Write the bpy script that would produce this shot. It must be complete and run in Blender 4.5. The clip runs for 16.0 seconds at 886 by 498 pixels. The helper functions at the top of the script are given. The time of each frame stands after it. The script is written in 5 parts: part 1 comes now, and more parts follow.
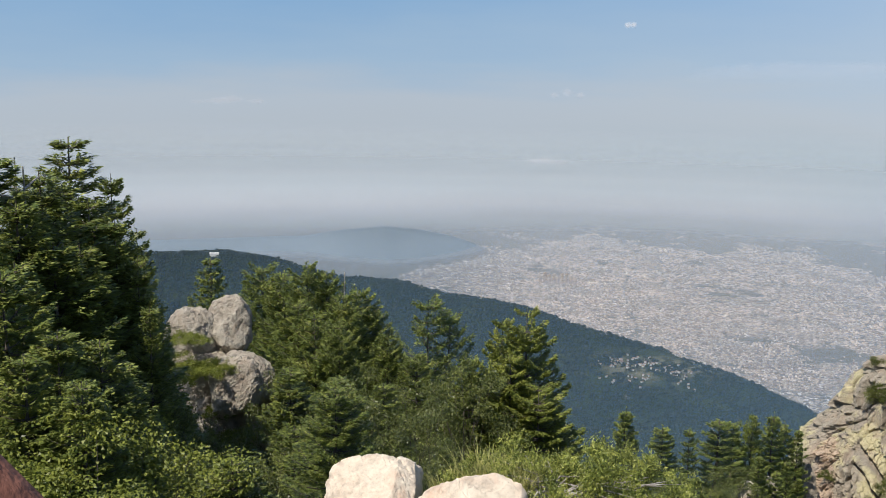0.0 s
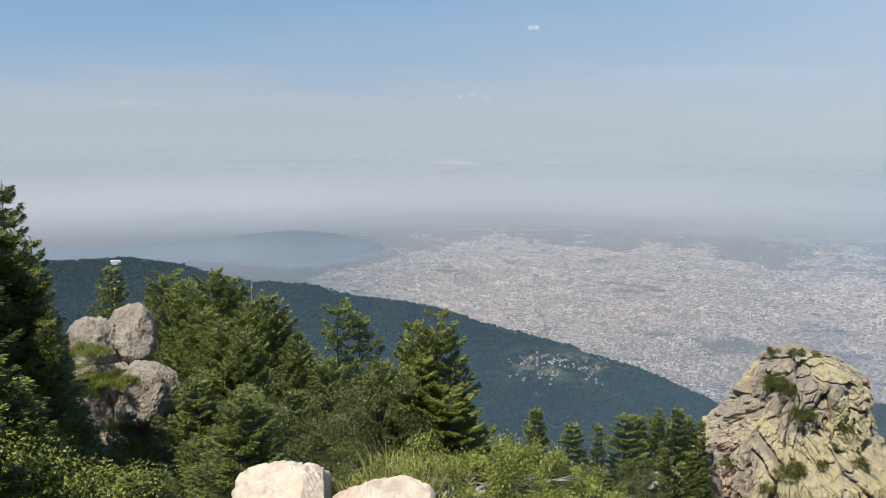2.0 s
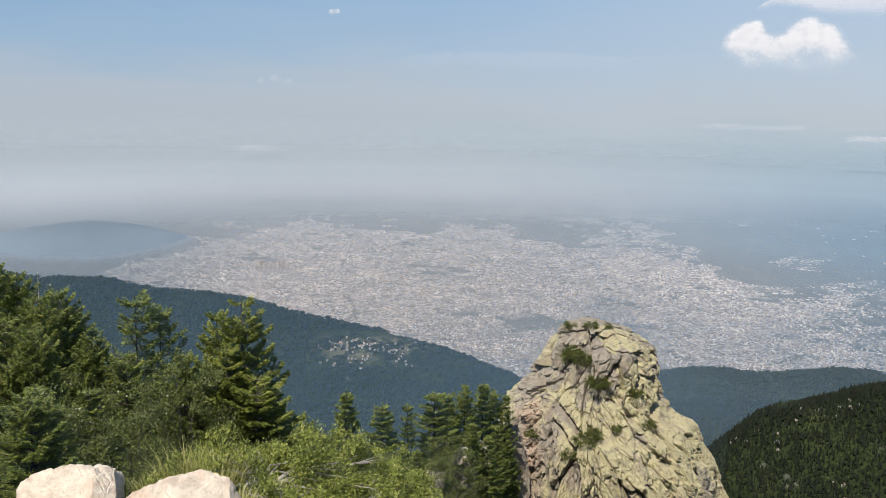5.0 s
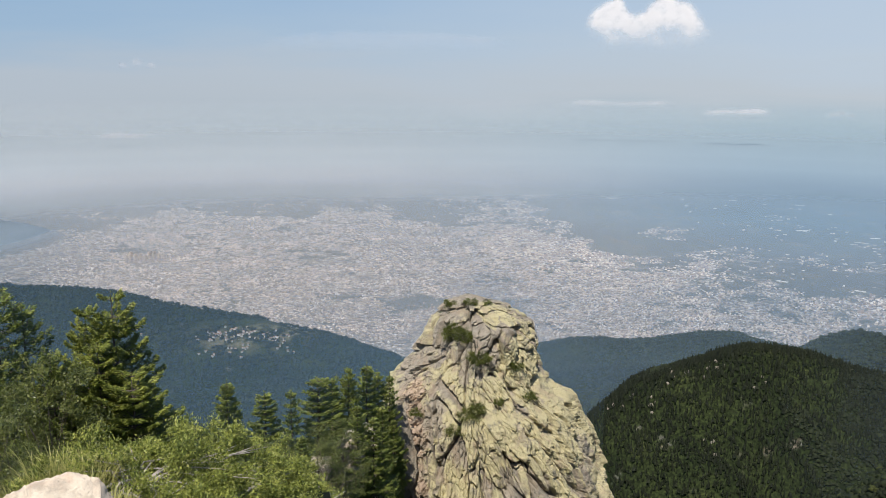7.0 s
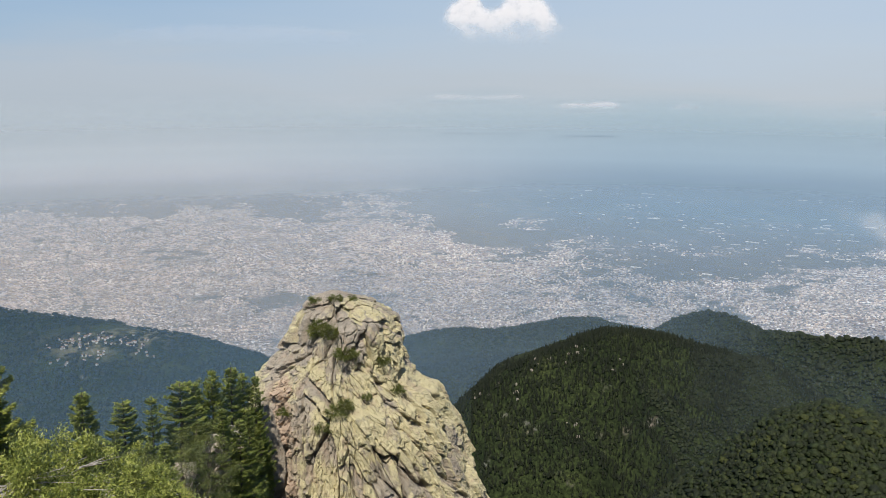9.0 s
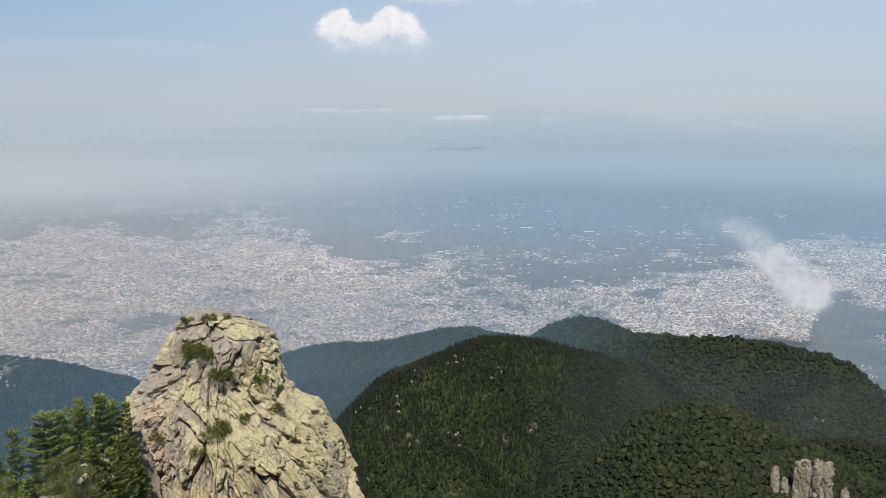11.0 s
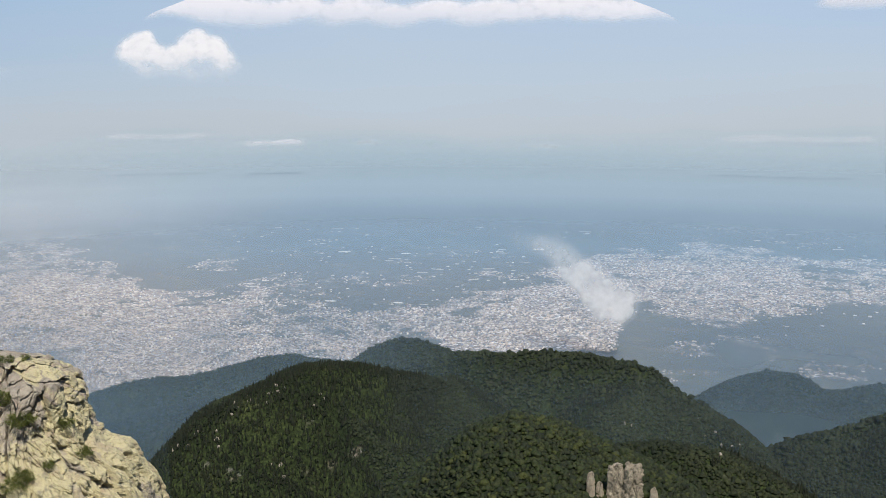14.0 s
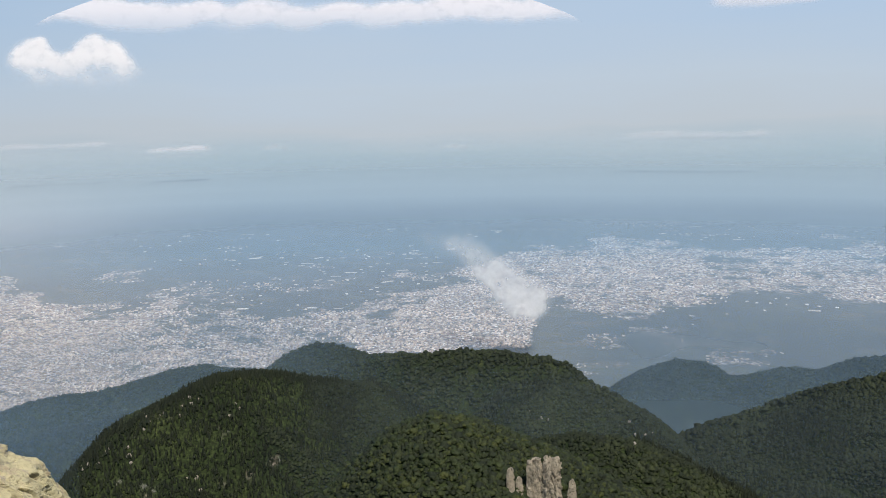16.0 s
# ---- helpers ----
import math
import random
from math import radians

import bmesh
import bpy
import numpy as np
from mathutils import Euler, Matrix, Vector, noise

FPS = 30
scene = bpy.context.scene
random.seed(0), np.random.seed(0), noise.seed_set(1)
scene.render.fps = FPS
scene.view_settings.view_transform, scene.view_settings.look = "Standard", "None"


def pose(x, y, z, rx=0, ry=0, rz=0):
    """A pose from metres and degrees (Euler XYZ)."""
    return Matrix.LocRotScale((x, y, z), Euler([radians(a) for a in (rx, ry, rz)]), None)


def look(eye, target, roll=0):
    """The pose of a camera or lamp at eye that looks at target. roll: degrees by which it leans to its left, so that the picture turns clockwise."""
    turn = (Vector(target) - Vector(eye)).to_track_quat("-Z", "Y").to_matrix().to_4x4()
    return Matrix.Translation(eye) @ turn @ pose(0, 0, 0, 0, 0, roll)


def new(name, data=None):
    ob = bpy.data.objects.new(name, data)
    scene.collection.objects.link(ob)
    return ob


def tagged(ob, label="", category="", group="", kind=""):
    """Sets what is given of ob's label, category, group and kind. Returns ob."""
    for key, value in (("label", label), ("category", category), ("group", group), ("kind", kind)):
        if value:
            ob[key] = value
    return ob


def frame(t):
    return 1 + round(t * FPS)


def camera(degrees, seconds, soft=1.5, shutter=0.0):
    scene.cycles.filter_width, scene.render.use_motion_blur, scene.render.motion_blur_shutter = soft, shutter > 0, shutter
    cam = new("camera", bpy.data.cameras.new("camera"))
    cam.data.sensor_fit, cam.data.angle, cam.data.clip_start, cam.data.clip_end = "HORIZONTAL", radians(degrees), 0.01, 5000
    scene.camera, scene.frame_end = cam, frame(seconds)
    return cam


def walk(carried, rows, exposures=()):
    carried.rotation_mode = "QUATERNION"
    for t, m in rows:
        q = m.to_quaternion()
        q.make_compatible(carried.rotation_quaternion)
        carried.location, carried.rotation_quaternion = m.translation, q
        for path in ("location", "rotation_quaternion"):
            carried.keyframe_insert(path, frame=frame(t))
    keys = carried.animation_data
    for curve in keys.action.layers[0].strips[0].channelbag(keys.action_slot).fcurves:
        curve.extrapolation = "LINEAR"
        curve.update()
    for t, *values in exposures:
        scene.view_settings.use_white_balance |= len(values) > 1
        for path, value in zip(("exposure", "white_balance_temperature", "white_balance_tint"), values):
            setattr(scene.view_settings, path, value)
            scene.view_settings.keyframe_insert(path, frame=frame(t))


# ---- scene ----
# The camera turns on the spot with the standing film-maker, at arm's length from the turning axis.
cam = camera(51.3, 16.0, soft=0.85)
ARM = 0.28
# seconds, heading (degrees, clockwise from +y), pitch (up), roll
TURN = [
    (0, 0.02, -9.53, 0.87),
    (0.5, 1.25, -9.56, 0.76),
    (1, 3.12, -9.51, 0.61),
    (1.5, 4.48, -9.42, 0.51),
    (2, 5.72, -9.33, 0.65),
    (2.5, 7.27, -9.30, 0.83),
    (3, 8.73, -9.37, 0.85),
    (3.5, 10.58, -9.48, 0.79),
    (4, 13.64, -9.66, 1.03),
    (6.5, 22.85, -10.88, 0.44),
    (7, 25.52, -11.14, 0.24),
    (7.5, 27.58, -11.28, 0.30),
    (8, 29.66, -11.30, 0.47),
    (8.5, 32.04, -11.35, 0.38),
    (9, 34.10, -11.44, 0.26),
    (11.5, 43.91, -10.41, 0.23),
    (12, 46.05, -10.33, 0.29),
    (12.5, 48.44, -10.29, 0.13),
    (13, 50.60, -10.07, 0.26),
    (13.5, 51.54, -9.84, 0.47),
    (14, 53.30, -9.11, 0.08),
    (14.5, 54.04, -9.07, -0.08),
    (15, 54.88, -9.06, -0.43),
    (15.5, 56.61, -9.16, -0.74),
    (16, 58.77, -9.05, -1.00),
]


def stand(heading, pitch, roll):
    h = radians(heading)
    return pose(ARM * math.sin(h), ARM * math.cos(h), 0) @ pose(0, 0, 0, 0, 0, -heading) @ pose(0, 0, 0, 90 + pitch) @ pose(0, 0, 0, 0, 0, roll)


walk(cam, [(t, stand(a, p, r)) for t, a, p, r in TURN])

# ---- world, sun ----
SUN_HEADING, SUN_HEIGHT = -138.0, 56.0
world = bpy.data.worlds.new("sky")
scene.world = world
world.use_nodes = True
wn = world.node_tree
wn.nodes.clear()
sky = wn.nodes.new("ShaderNodeTexSky")
sky.sky_type = "NISHITA"
sky.sun_disc = False
sky.sun_elevation = radians(SUN_HEIGHT)
sky.sun_rotation = radians(SUN_HEADING)
sky.altitude = 1600
sky.air_density = 1.2
sky.dust_density = 0.7
sky.ozone_density = 3.0
wbg = wn.nodes.new("ShaderNodeBackground")
wbg.inputs["Strength"].default_value = 0.11
wout = wn.nodes.new("ShaderNodeOutputWorld")
wn.links.new(sky.outputs[0], wbg.inputs[0])
wn.links.new(wbg.outputs[0], wout.inputs[0])

sun = new("sun", bpy.data.lights.new("sun", "SUN"))
sun.data.energy = 5.0
sun.data.angle = radians(0.5)
sun.data.color = (1.0, 0.93, 0.82)
sh, se = radians(SUN_HEADING), radians(SUN_HEIGHT)
SUN_WAY = Vector((math.sin(sh) * math.cos(se), math.cos(sh) * math.cos(se), math.sin(se)))
sun.matrix_world = look(SUN_WAY * 50, (0, 0, 0))


# ---- noise and mesh helpers ----
def hash3(ix, iy, iz, k=0):
    h = (ix.astype(np.int64) * 374761393 + iy.astype(np.int64) * 668265263 + iz.astype(np.int64) * 2147483647 + k * 974711) & 0xFFFFFFFF
    h = ((h ^ (h >> 13)) * 1274126177) & 0xFFFFFFFF
    h = ((h ^ (h >> 16)) * 2246822519) & 0xFFFFFFFF
    return ((h ^ (h >> 15)) & 0xFFFFFF) / float(0xFFFFFF)


def vnoise(x, y, z=None, k=0):
    """Smooth noise between -1 and 1."""
    x, y = np.asarray(x, float), np.asarray(y, float)
    z = np.zeros_like(x) if z is None else np.asarray(z, float)
    fx, fy, fz = np.floor(x), np.floor(y), np.floor(z)
    u, v, w = x - fx, y - fy, z - fz
    u, v, w = (a * a * (3 - 2 * a) for a in (u, v, w))
    out = 0
    for dx in (0, 1):
        for dy in (0, 1):
            for dz in (0, 1):
                wt = (u if dx else 1 - u) * (v if dy else 1 - v) * (w if dz else 1 - w)
                out = out + wt * hash3(fx + dx, fy + dy, fz + dz, k)
    return out * 2 - 1


def fbm(x, y, z=None, octaves=4, k=0, gain=0.5):
    out, amp = 0, 1.0
    for o in range(octaves):
        s = 2.03 ** o
        out = out + amp * vnoise(np.asarray(x) * s + 7.3 * o, np.asarray(y) * s - 3.1 * o, None if z is None else np.asarray(z) * s + 1.7 * o, k + o)
        amp *= gain
    return out


def cells(x, y, k=0):
    """Broken-plate pattern: distance to the joint and a value for each plate."""
    fx, fy = np.floor(x), np.floor(y)
    best = np.full(x.shape, 9.0)
    second = np.full(x.shape, 9.0)
    ident, ox, oy = np.zeros(x.shape), np.zeros(x.shape), np.zeros(x.shape)
    for dx in (-1, 0, 1):
        for dy in (-1, 0, 1):
            cx, cy = fx + dx, fy + dy
            zz = np.zeros_like(cx)
            px, py = cx + hash3(cx, cy, zz, k), cy + hash3(cx, cy, zz, k + 1)
            d = np.hypot(px - x, py - y)
            nearer = d < best
            second = np.where(nearer, best, np.minimum(second, d))
            ident = np.where(nearer, hash3(cx, cy, zz, k + 2), ident)
            ox, oy = np.where(nearer, x - px, ox), np.where(nearer, y - py, oy)
            best = np.where(nearer, d, best)
    # each plate leans its own way
    tilt = ox * ((ident * 7.31) % 1 - 0.5) + oy * ((ident * 13.7) % 1 - 0.5)
    return second - best, ident, tilt


def blocks(x, y, z, k=0):
    """Jointed rock: distance to the nearest joint, a value for each block and each block's own lean."""
    fx, fy, fz = np.floor(x), np.floor(y), np.floor(z)
    best, second = np.full(x.shape, 9.0), np.full(x.shape, 9.0)
    ident, lean = np.zeros(x.shape), np.zeros(x.shape)
    for dx in (-1, 0, 1):
        for dy in (-1, 0, 1):
            for dz in (-1, 0, 1):
                cx, cy, cz = fx + dx, fy + dy, fz + dz
                ox, oy, oz = x - cx - hash3(cx, cy, cz, k), y - cy - hash3(cx, cy, cz, k + 1), z - cz - hash3(cx, cy, cz, k + 2)
                d = np.sqrt(ox * ox + oy * oy + oz * oz)
                nearer = d < best
                second = np.where(nearer, best, np.minimum(second, d))
                i = hash3(cx, cy, cz, k + 3)
                ident = np.where(nearer, i, ident)
                lean = np.where(nearer, ox * ((i * 7.31) % 1 - 0.5) + oy * ((i * 13.7) % 1 - 0.5) + oz * ((i * 29.3) % 1 - 0.5), lean)
                best = np.where(nearer, d, best)
    return second - best, ident, lean


def mesh_np(name, verts, faces, material, smooth=False):
    """A mesh from arrays of corners and of triangles or quads."""
    verts, faces = np.asarray(verts, np.float32), np.asarray(faces, np.int32)
    me = bpy.data.meshes.new(name)
    n, c = faces.shape
    me.vertices.add(len(verts))
    me.vertices.foreach_set("co", verts.ravel())
    me.loops.add(n * c)
    me.loops.foreach_set("vertex_index", faces.ravel())
    me.polygons.add(n)
    me.polygons.foreach_set("loop_start", np.arange(0, n * c, c, dtype=np.int32))
    me.polygons.foreach_set("loop_total", np.full(n, c, np.int32))
    me.polygons.foreach_set("use_smooth", np.full(n, smooth))
    me.update(calc_edges=True)
    me.validate()
    if material:
        me.materials.append(material)
    return me


def under(ob, parent, label=""):
    ob.parent = parent
    if label:
        ob["label"] = label
    return ob


def grid_faces(rows, cols, wrap=False):
    i, j = np.meshgrid(np.arange(rows - 1), np.arange(cols if wrap else cols - 1), indexing="ij")
    a, b = i * cols + j, i * cols + (j + 1) % cols
    return np.stack([a, b, b + cols, a + cols], -1).reshape(-1, 4)


def smoothstep(a, b, x):
    t = np.clip((np.asarray(x, float) - a) / (b - a), 0, 1)
    return t * t * (3 - 2 * t)


def spot(az, r):
    """Plan position at a heading (degrees) and a distance."""
    return r * math.sin(radians(az)), r * math.cos(radians(az))


# ---- materials ----
def node_mat(name):
    m = bpy.data.materials.new(name)
    m.use_nodes = True
    nt = m.node_tree
    nt.nodes.clear()
    out = nt.nodes.new("ShaderNodeOutputMaterial")
    return m, nt, out


def add(nt, kind, **sets):
    n = nt.nodes.new(kind)
    for key, value in sets.items():
        n.inputs[key.replace("_", " ")].default_value = value
    return n


def ramp(nt, fac, stops):
    r = nt.nodes.new("ShaderNodeValToRGB")
    el = r.color_ramp.elements
    while len(el) < len(stops):
        el.new(0.5)
    for e, (p, c) in zip(el, stops):
        e.position, e.color = p, (*c, 1)
    nt.links.new(fac, r.inputs[0])
    return r.outputs[0]


def mixc(nt, fac, a, b, blend="MIX"):
    m = nt.nodes.new("ShaderNodeMix")
    m.data_type, m.blend_type = "RGBA", blend
    for sock, val in ((m.inputs[0], fac), (m.inputs[6], a), (m.inputs[7], b)):
        if isinstance(val, bpy.types.NodeSocket):
            nt.links.new(val, sock)
        elif isinstance(val, (int, float)):
            sock.default_value = val
        else:
            sock.default_value = (*val, 1)
    return m.outputs[2]


def mathn(nt, op, a, b=0.0, clamp=False):
    m = nt.nodes.new("ShaderNodeMath")
    m.operation, m.use_clamp = op, clamp
    for sock, val in zip(m.inputs, (a, b)):
        if isinstance(val, bpy.types.NodeSocket):
            nt.links.new(val, sock)
        else:
            sock.default_value = val
    return m.outputs[0]


def mapr(nt, val, a, b, c, d):
    m = nt.nodes.new("ShaderNodeMapRange")
    m.interpolation_type = "SMOOTHSTEP"
    for i, v in enumerate((val, a, b, c, d)):
        if isinstance(v, bpy.types.NodeSocket):
            nt.links.new(v, m.inputs[i])
        else:
            m.inputs[i].default_value = v
    return m.outputs[0]


def coords(nt, scale=(1, 1, 1), kind="Object"):
    tc = nt.nodes.new("ShaderNodeTexCoord")
    mp = nt.nodes.new("ShaderNodeMapping")
    mp.inputs["Scale"].default_value = scale
    nt.links.new(tc.outputs[kind], mp.inputs[0])
    return mp.outputs[0]


def noise_tex(nt, vec, scale, detail=4.0, rough=0.55):
    n = add(nt, "ShaderNodeTexNoise", Scale=scale, Detail=detail, Roughness=rough)
    nt.links.new(vec, n.inputs["Vector"])
    return n.outputs["Fac"]


def leaf_mat(name, stops, gloss=0.45, through_light=0.3, patch=0.5, clumps=0.0):
    """Foliage: the colour varies from leaf to leaf and in patches over the crown."""
    m, nt, out = node_mat(name)
    geo = nt.nodes.new("ShaderNodeNewGeometry")
    n = noise_tex(nt, coords(nt), patch, 3)
    fac = mathn(nt, "ADD", mathn(nt, "MULTIPLY", geo.outputs["Random Per Island"], 0.42), mathn(nt, "MULTIPLY", n, 0.75))
    fac = mathn(nt, "SUBTRACT", fac, 0.08, True)
    col = ramp(nt, fac, stops)
    p = add(nt, "ShaderNodeBsdfPrincipled", Roughness=gloss)
    p.inputs["Specular IOR Level"].default_value = 0.35
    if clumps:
        # leaf clumps; the shade of the gaps between them is painted darker
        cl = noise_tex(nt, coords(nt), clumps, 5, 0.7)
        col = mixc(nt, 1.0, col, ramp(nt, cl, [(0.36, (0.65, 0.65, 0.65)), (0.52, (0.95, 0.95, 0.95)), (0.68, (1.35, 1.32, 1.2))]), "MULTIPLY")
        b = add(nt, "ShaderNodeBump", Strength=1.0, Distance=0.6)
        nt.links.new(cl, b.inputs["Height"])
        nt.links.new(b.outputs[0], p.inputs["Normal"])
    t = add(nt, "ShaderNodeBsdfTranslucent")
    nt.links.new(col, p.inputs["Base Color"])
    nt.links.new(mixc(nt, 0.5, col, (0.32, 0.335, 0.06) if through_light > 0.2 else (0.16, 0.22, 0.03)), t.inputs[0])
    mx = add(nt, "ShaderNodeMixShader", Fac=through_light)
    nt.links.new(p.outputs[0], mx.inputs[1])
    nt.links.new(t.outputs[0], mx.inputs[2])
    nt.links.new(mx.outputs[0], out.inputs[0])
    return m


def bark_mat(name, dark, light):
    m, nt, out = node_mat(name)
    n = noise_tex(nt, coords(nt, (9, 9, 2)), 2.5, 6)
    col = ramp(nt, n, [(0.3, dark), (0.7, light)])
    p = add(nt, "ShaderNodeBsdfPrincipled", Roughness=0.9)
    b = add(nt, "ShaderNodeBump", Strength=0.7, Distance=0.03)
    nt.links.new(col, p.inputs["Base Color"])
    nt.links.new(n, b.inputs["Height"])
    nt.links.new(b.outputs[0], p.inputs["Normal"])
    nt.links.new(p.outputs[0], out.inputs[0])
    return m


def rock_mat(name, base, lichen, stain, scale, lichen_at=0.5, rust=None, bump=0.08, joints=0.0, cover=False):
    """Rock: grain, lichen patches, dark weather stains and rusty freckles."""
    m, nt, out = node_mat(name)
    v = coords(nt)
    big = noise_tex(nt, v, scale * 0.35, 5, 0.6)
    mid = noise_tex(nt, v, scale * 1.6, 7, 0.68)
    fine = noise_tex(nt, v, scale * 9, 5, 0.7)
    col = ramp(nt, mid, [(0.3, tuple(c * 0.6 for c in base)), (0.52, base), (0.72, tuple(min(1, c * 1.25) for c in base))])
    lf = ramp(nt, mathn(nt, "ADD", mathn(nt, "MULTIPLY", big, 0.7), mathn(nt, "MULTIPLY", mid, 0.3)), [(lichen_at - 0.08, (0, 0, 0)), (lichen_at + 0.07, (1, 1, 1))])
    if cover:
        # lichen where the rock is sound, bare broken stone in the gully
        at = nt.nodes.new("ShaderNodeAttribute")
        at.attribute_name = "lichen"
        lf = mapr(nt, mathn(nt, "ADD", at.outputs["Fac"], mathn(nt, "MULTIPLY", mathn(nt, "SUBTRACT", mid, 0.5), 1.3)), 0.25, 0.75, 0.0, 1.0)
    col = mixc(nt, mathn(nt, "MULTIPLY", lf, 0.85), col, lichen)
    if cover:
        at = nt.nodes.new("ShaderNodeAttribute")
        at.attribute_name = "rubble"
        col = mixc(nt, mapr(nt, at.outputs["Fac"], 0.15, 0.8, 0.0, 0.9), col, (0.46, 0.33, 0.24))
    v2 = coords(nt, (1, 1, 0.45))
    st = ramp(nt, noise_tex(nt, v2, scale * 0.9, 6, 0.65), [(0.56, (0, 0, 0)), (0.68, (1, 1, 1))])
    col = mixc(nt, mathn(nt, "MULTIPLY", st, 0.7), col, stain)
    if rust:
        rs = ramp(nt, noise_tex(nt, coords(nt, (1.3, 0.8, 1.1)), scale * 0.55, 5, 0.6), [(0.52, (0, 0, 0)), (0.66, (1, 1, 1))])
        col = mixc(nt, mathn(nt, "MULTIPLY", rs, 0.6), col, rust)
    col = mixc(nt, mathn(nt, "MULTIPLY", fine, 0.5), col, mixc(nt, 0.5, col, (0.75, 0.7, 0.6)))
    # pits and dark crusts
    pit = ramp(nt, noise_tex(nt, coords(nt, (1, 1, 1.6)), scale * 6.5, 6, 0.75), [(0.33, (1, 1, 1)), (0.44, (0, 0, 0))])
    col = mixc(nt, mathn(nt, "MULTIPLY", pit, 0.22 if bump < 0.05 else 0.4), col, stain)
    relief = mathn(nt, "SUBTRACT", mathn(nt, "ADD", mid, mathn(nt, "MULTIPLY", fine, 0.35)), mathn(nt, "MULTIPLY", pit, 0.15 if bump < 0.05 else 0.4))
    if joints:
        # fine dark joints that dip with the rock
        tc = nt.nodes.new("ShaderNodeTexCoord")
        mp = nt.nodes.new("ShaderNodeMapping")
        mp.inputs["Rotation"].default_value = (0, radians(-24), radians(27))
        mp.inputs["Scale"].default_value = (joints, joints, joints * 0.14)
        wob = add(nt, "ShaderNodeTexNoise", Scale=joints * 1.5, Detail=4.0)
        nt.links.new(tc.outputs["Object"], wob.inputs["Vector"])
        mixv = nt.nodes.new("ShaderNodeVectorMath")
        mixv.operation = "MULTIPLY_ADD"
        mixv.inputs[1].default_value = (1.3, 1.3, 1.3)
        nt.links.new(wob.outputs["Color"], mixv.inputs[0])
        nt.links.new(tc.outputs["Object"], mixv.inputs[2])
        nt.links.new(mixv.outputs[0], mp.inputs[0])
        vo = add(nt, "ShaderNodeTexVoronoi", Scale=1.0)
        vo.feature = "DISTANCE_TO_EDGE"
        nt.links.new(mp.outputs[0], vo.inputs["Vector"])
        gap = mapr(nt, vo.outputs["Distance"], 0.0, 0.035, 1.0, 0.0)
        gap = mathn(nt, "MULTIPLY", gap, mapr(nt, noise_tex(nt, v, scale * 0.8, 3), 0.45, 0.62, 0.0, 1.0))
        col = mixc(nt, mathn(nt, "MULTIPLY", gap, 0.65), col, stain)
        relief = mathn(nt, "SUBTRACT", relief, mathn(nt, "MULTIPLY", gap, 1.0))
    p = add(nt, "ShaderNodeBsdfPrincipled", Roughness=0.88)
    p.inputs["Specular IOR Level"].default_value = 0.25
    b = add(nt, "ShaderNodeBump", Strength=0.9, Distance=bump)
    nt.links.new(relief, b.inputs["Height"])
    nt.links.new(b.outputs[0], p.inputs["Normal"])
    nt.links.new(col, p.inputs["Base Color"])
    nt.links.new(p.outputs[0], out.inputs[0])
    return m


M_FIR = leaf_mat("fir_needles", [(0.0, (0.0296, 0.0468, 0.0156)), (0.4, (0.111, 0.15, 0.039)), (0.65, (0.252, 0.293, 0.0715)), (1.0, (0.534, 0.52, 0.143))], 0.42, 0.28, 0.9)
M_FIR_YELLOW = leaf_mat("fir_needles_yellowed", [(0.0, (0.036, 0.0528, 0.0156)), (0.4, (0.144, 0.18, 0.0432)), (0.68, (0.36, 0.39, 0.084)), (1.0, (0.624, 0.612, 0.18))], 0.42, 0.34, 0.9)
M_BEECH = leaf_mat("beech_leaves", [(0.0, (0.024, 0.034, 0.012)), (0.4, (0.08, 0.1, 0.03)), (0.7, (0.18, 0.198, 0.06)), (1.0, (0.4, 0.385, 0.15))], 0.38, 0.25, 1.1)
M_BRIGHT = leaf_mat("bright_leaves", [(0.0, (0.0616, 0.08, 0.016)), (0.4, (0.176, 0.208, 0.0384)), (0.75, (0.317, 0.344, 0.0608)), (1.0, (0.493, 0.464, 0.128))])
M_JUNIPER = leaf_mat("juniper_needles", [(0.0, (0.014, 0.022, 0.007)), (0.35, (0.1, 0.13, 0.026)), (0.62, (0.31, 0.34, 0.07)), (1.0, (0.52, 0.48, 0.16))], 0.45, 0.08, 9.0)
M_CUSHION = leaf_mat("cushion_leaves", [(0.0, (0.022, 0.032, 0.01)), (0.4, (0.07, 0.088, 0.022)), (0.68, (0.16, 0.175, 0.042)), (1.0, (0.3, 0.28, 0.09))], 0.4, 0.3, 1.0)
M_GRASS = leaf_mat("grass_blades", [(0.0, (0.16, 0.185, 0.055)), (0.45, (0.44, 0.43, 0.15)), (0.75, (0.68, 0.6, 0.28)), (1.0, (0.862, 0.747, 0.437))], 0.5, 0.35, 1.5)
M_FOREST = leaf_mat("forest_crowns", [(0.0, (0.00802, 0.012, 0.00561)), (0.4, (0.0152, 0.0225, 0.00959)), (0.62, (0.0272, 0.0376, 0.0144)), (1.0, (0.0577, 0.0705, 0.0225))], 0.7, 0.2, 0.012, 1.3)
M_BARK = bark_mat("fir_bark", (0.05, 0.04, 0.035), (0.17, 0.14, 0.12))
M_DEAD = bark_mat("dead_wood", (0.2, 0.18, 0.16), (0.5, 0.46, 0.42))
M_RAIL = bark_mat("railing_wood", (0.09, 0.035, 0.025), (0.24, 0.1, 0.07))
M_SPIRE = rock_mat("spire_rock", (0.32, 0.275, 0.215), (0.555, 0.495, 0.265), (0.11, 0.1, 0.09), 1.5, 0.49, (0.34, 0.25, 0.17), 0.2, cover=True)
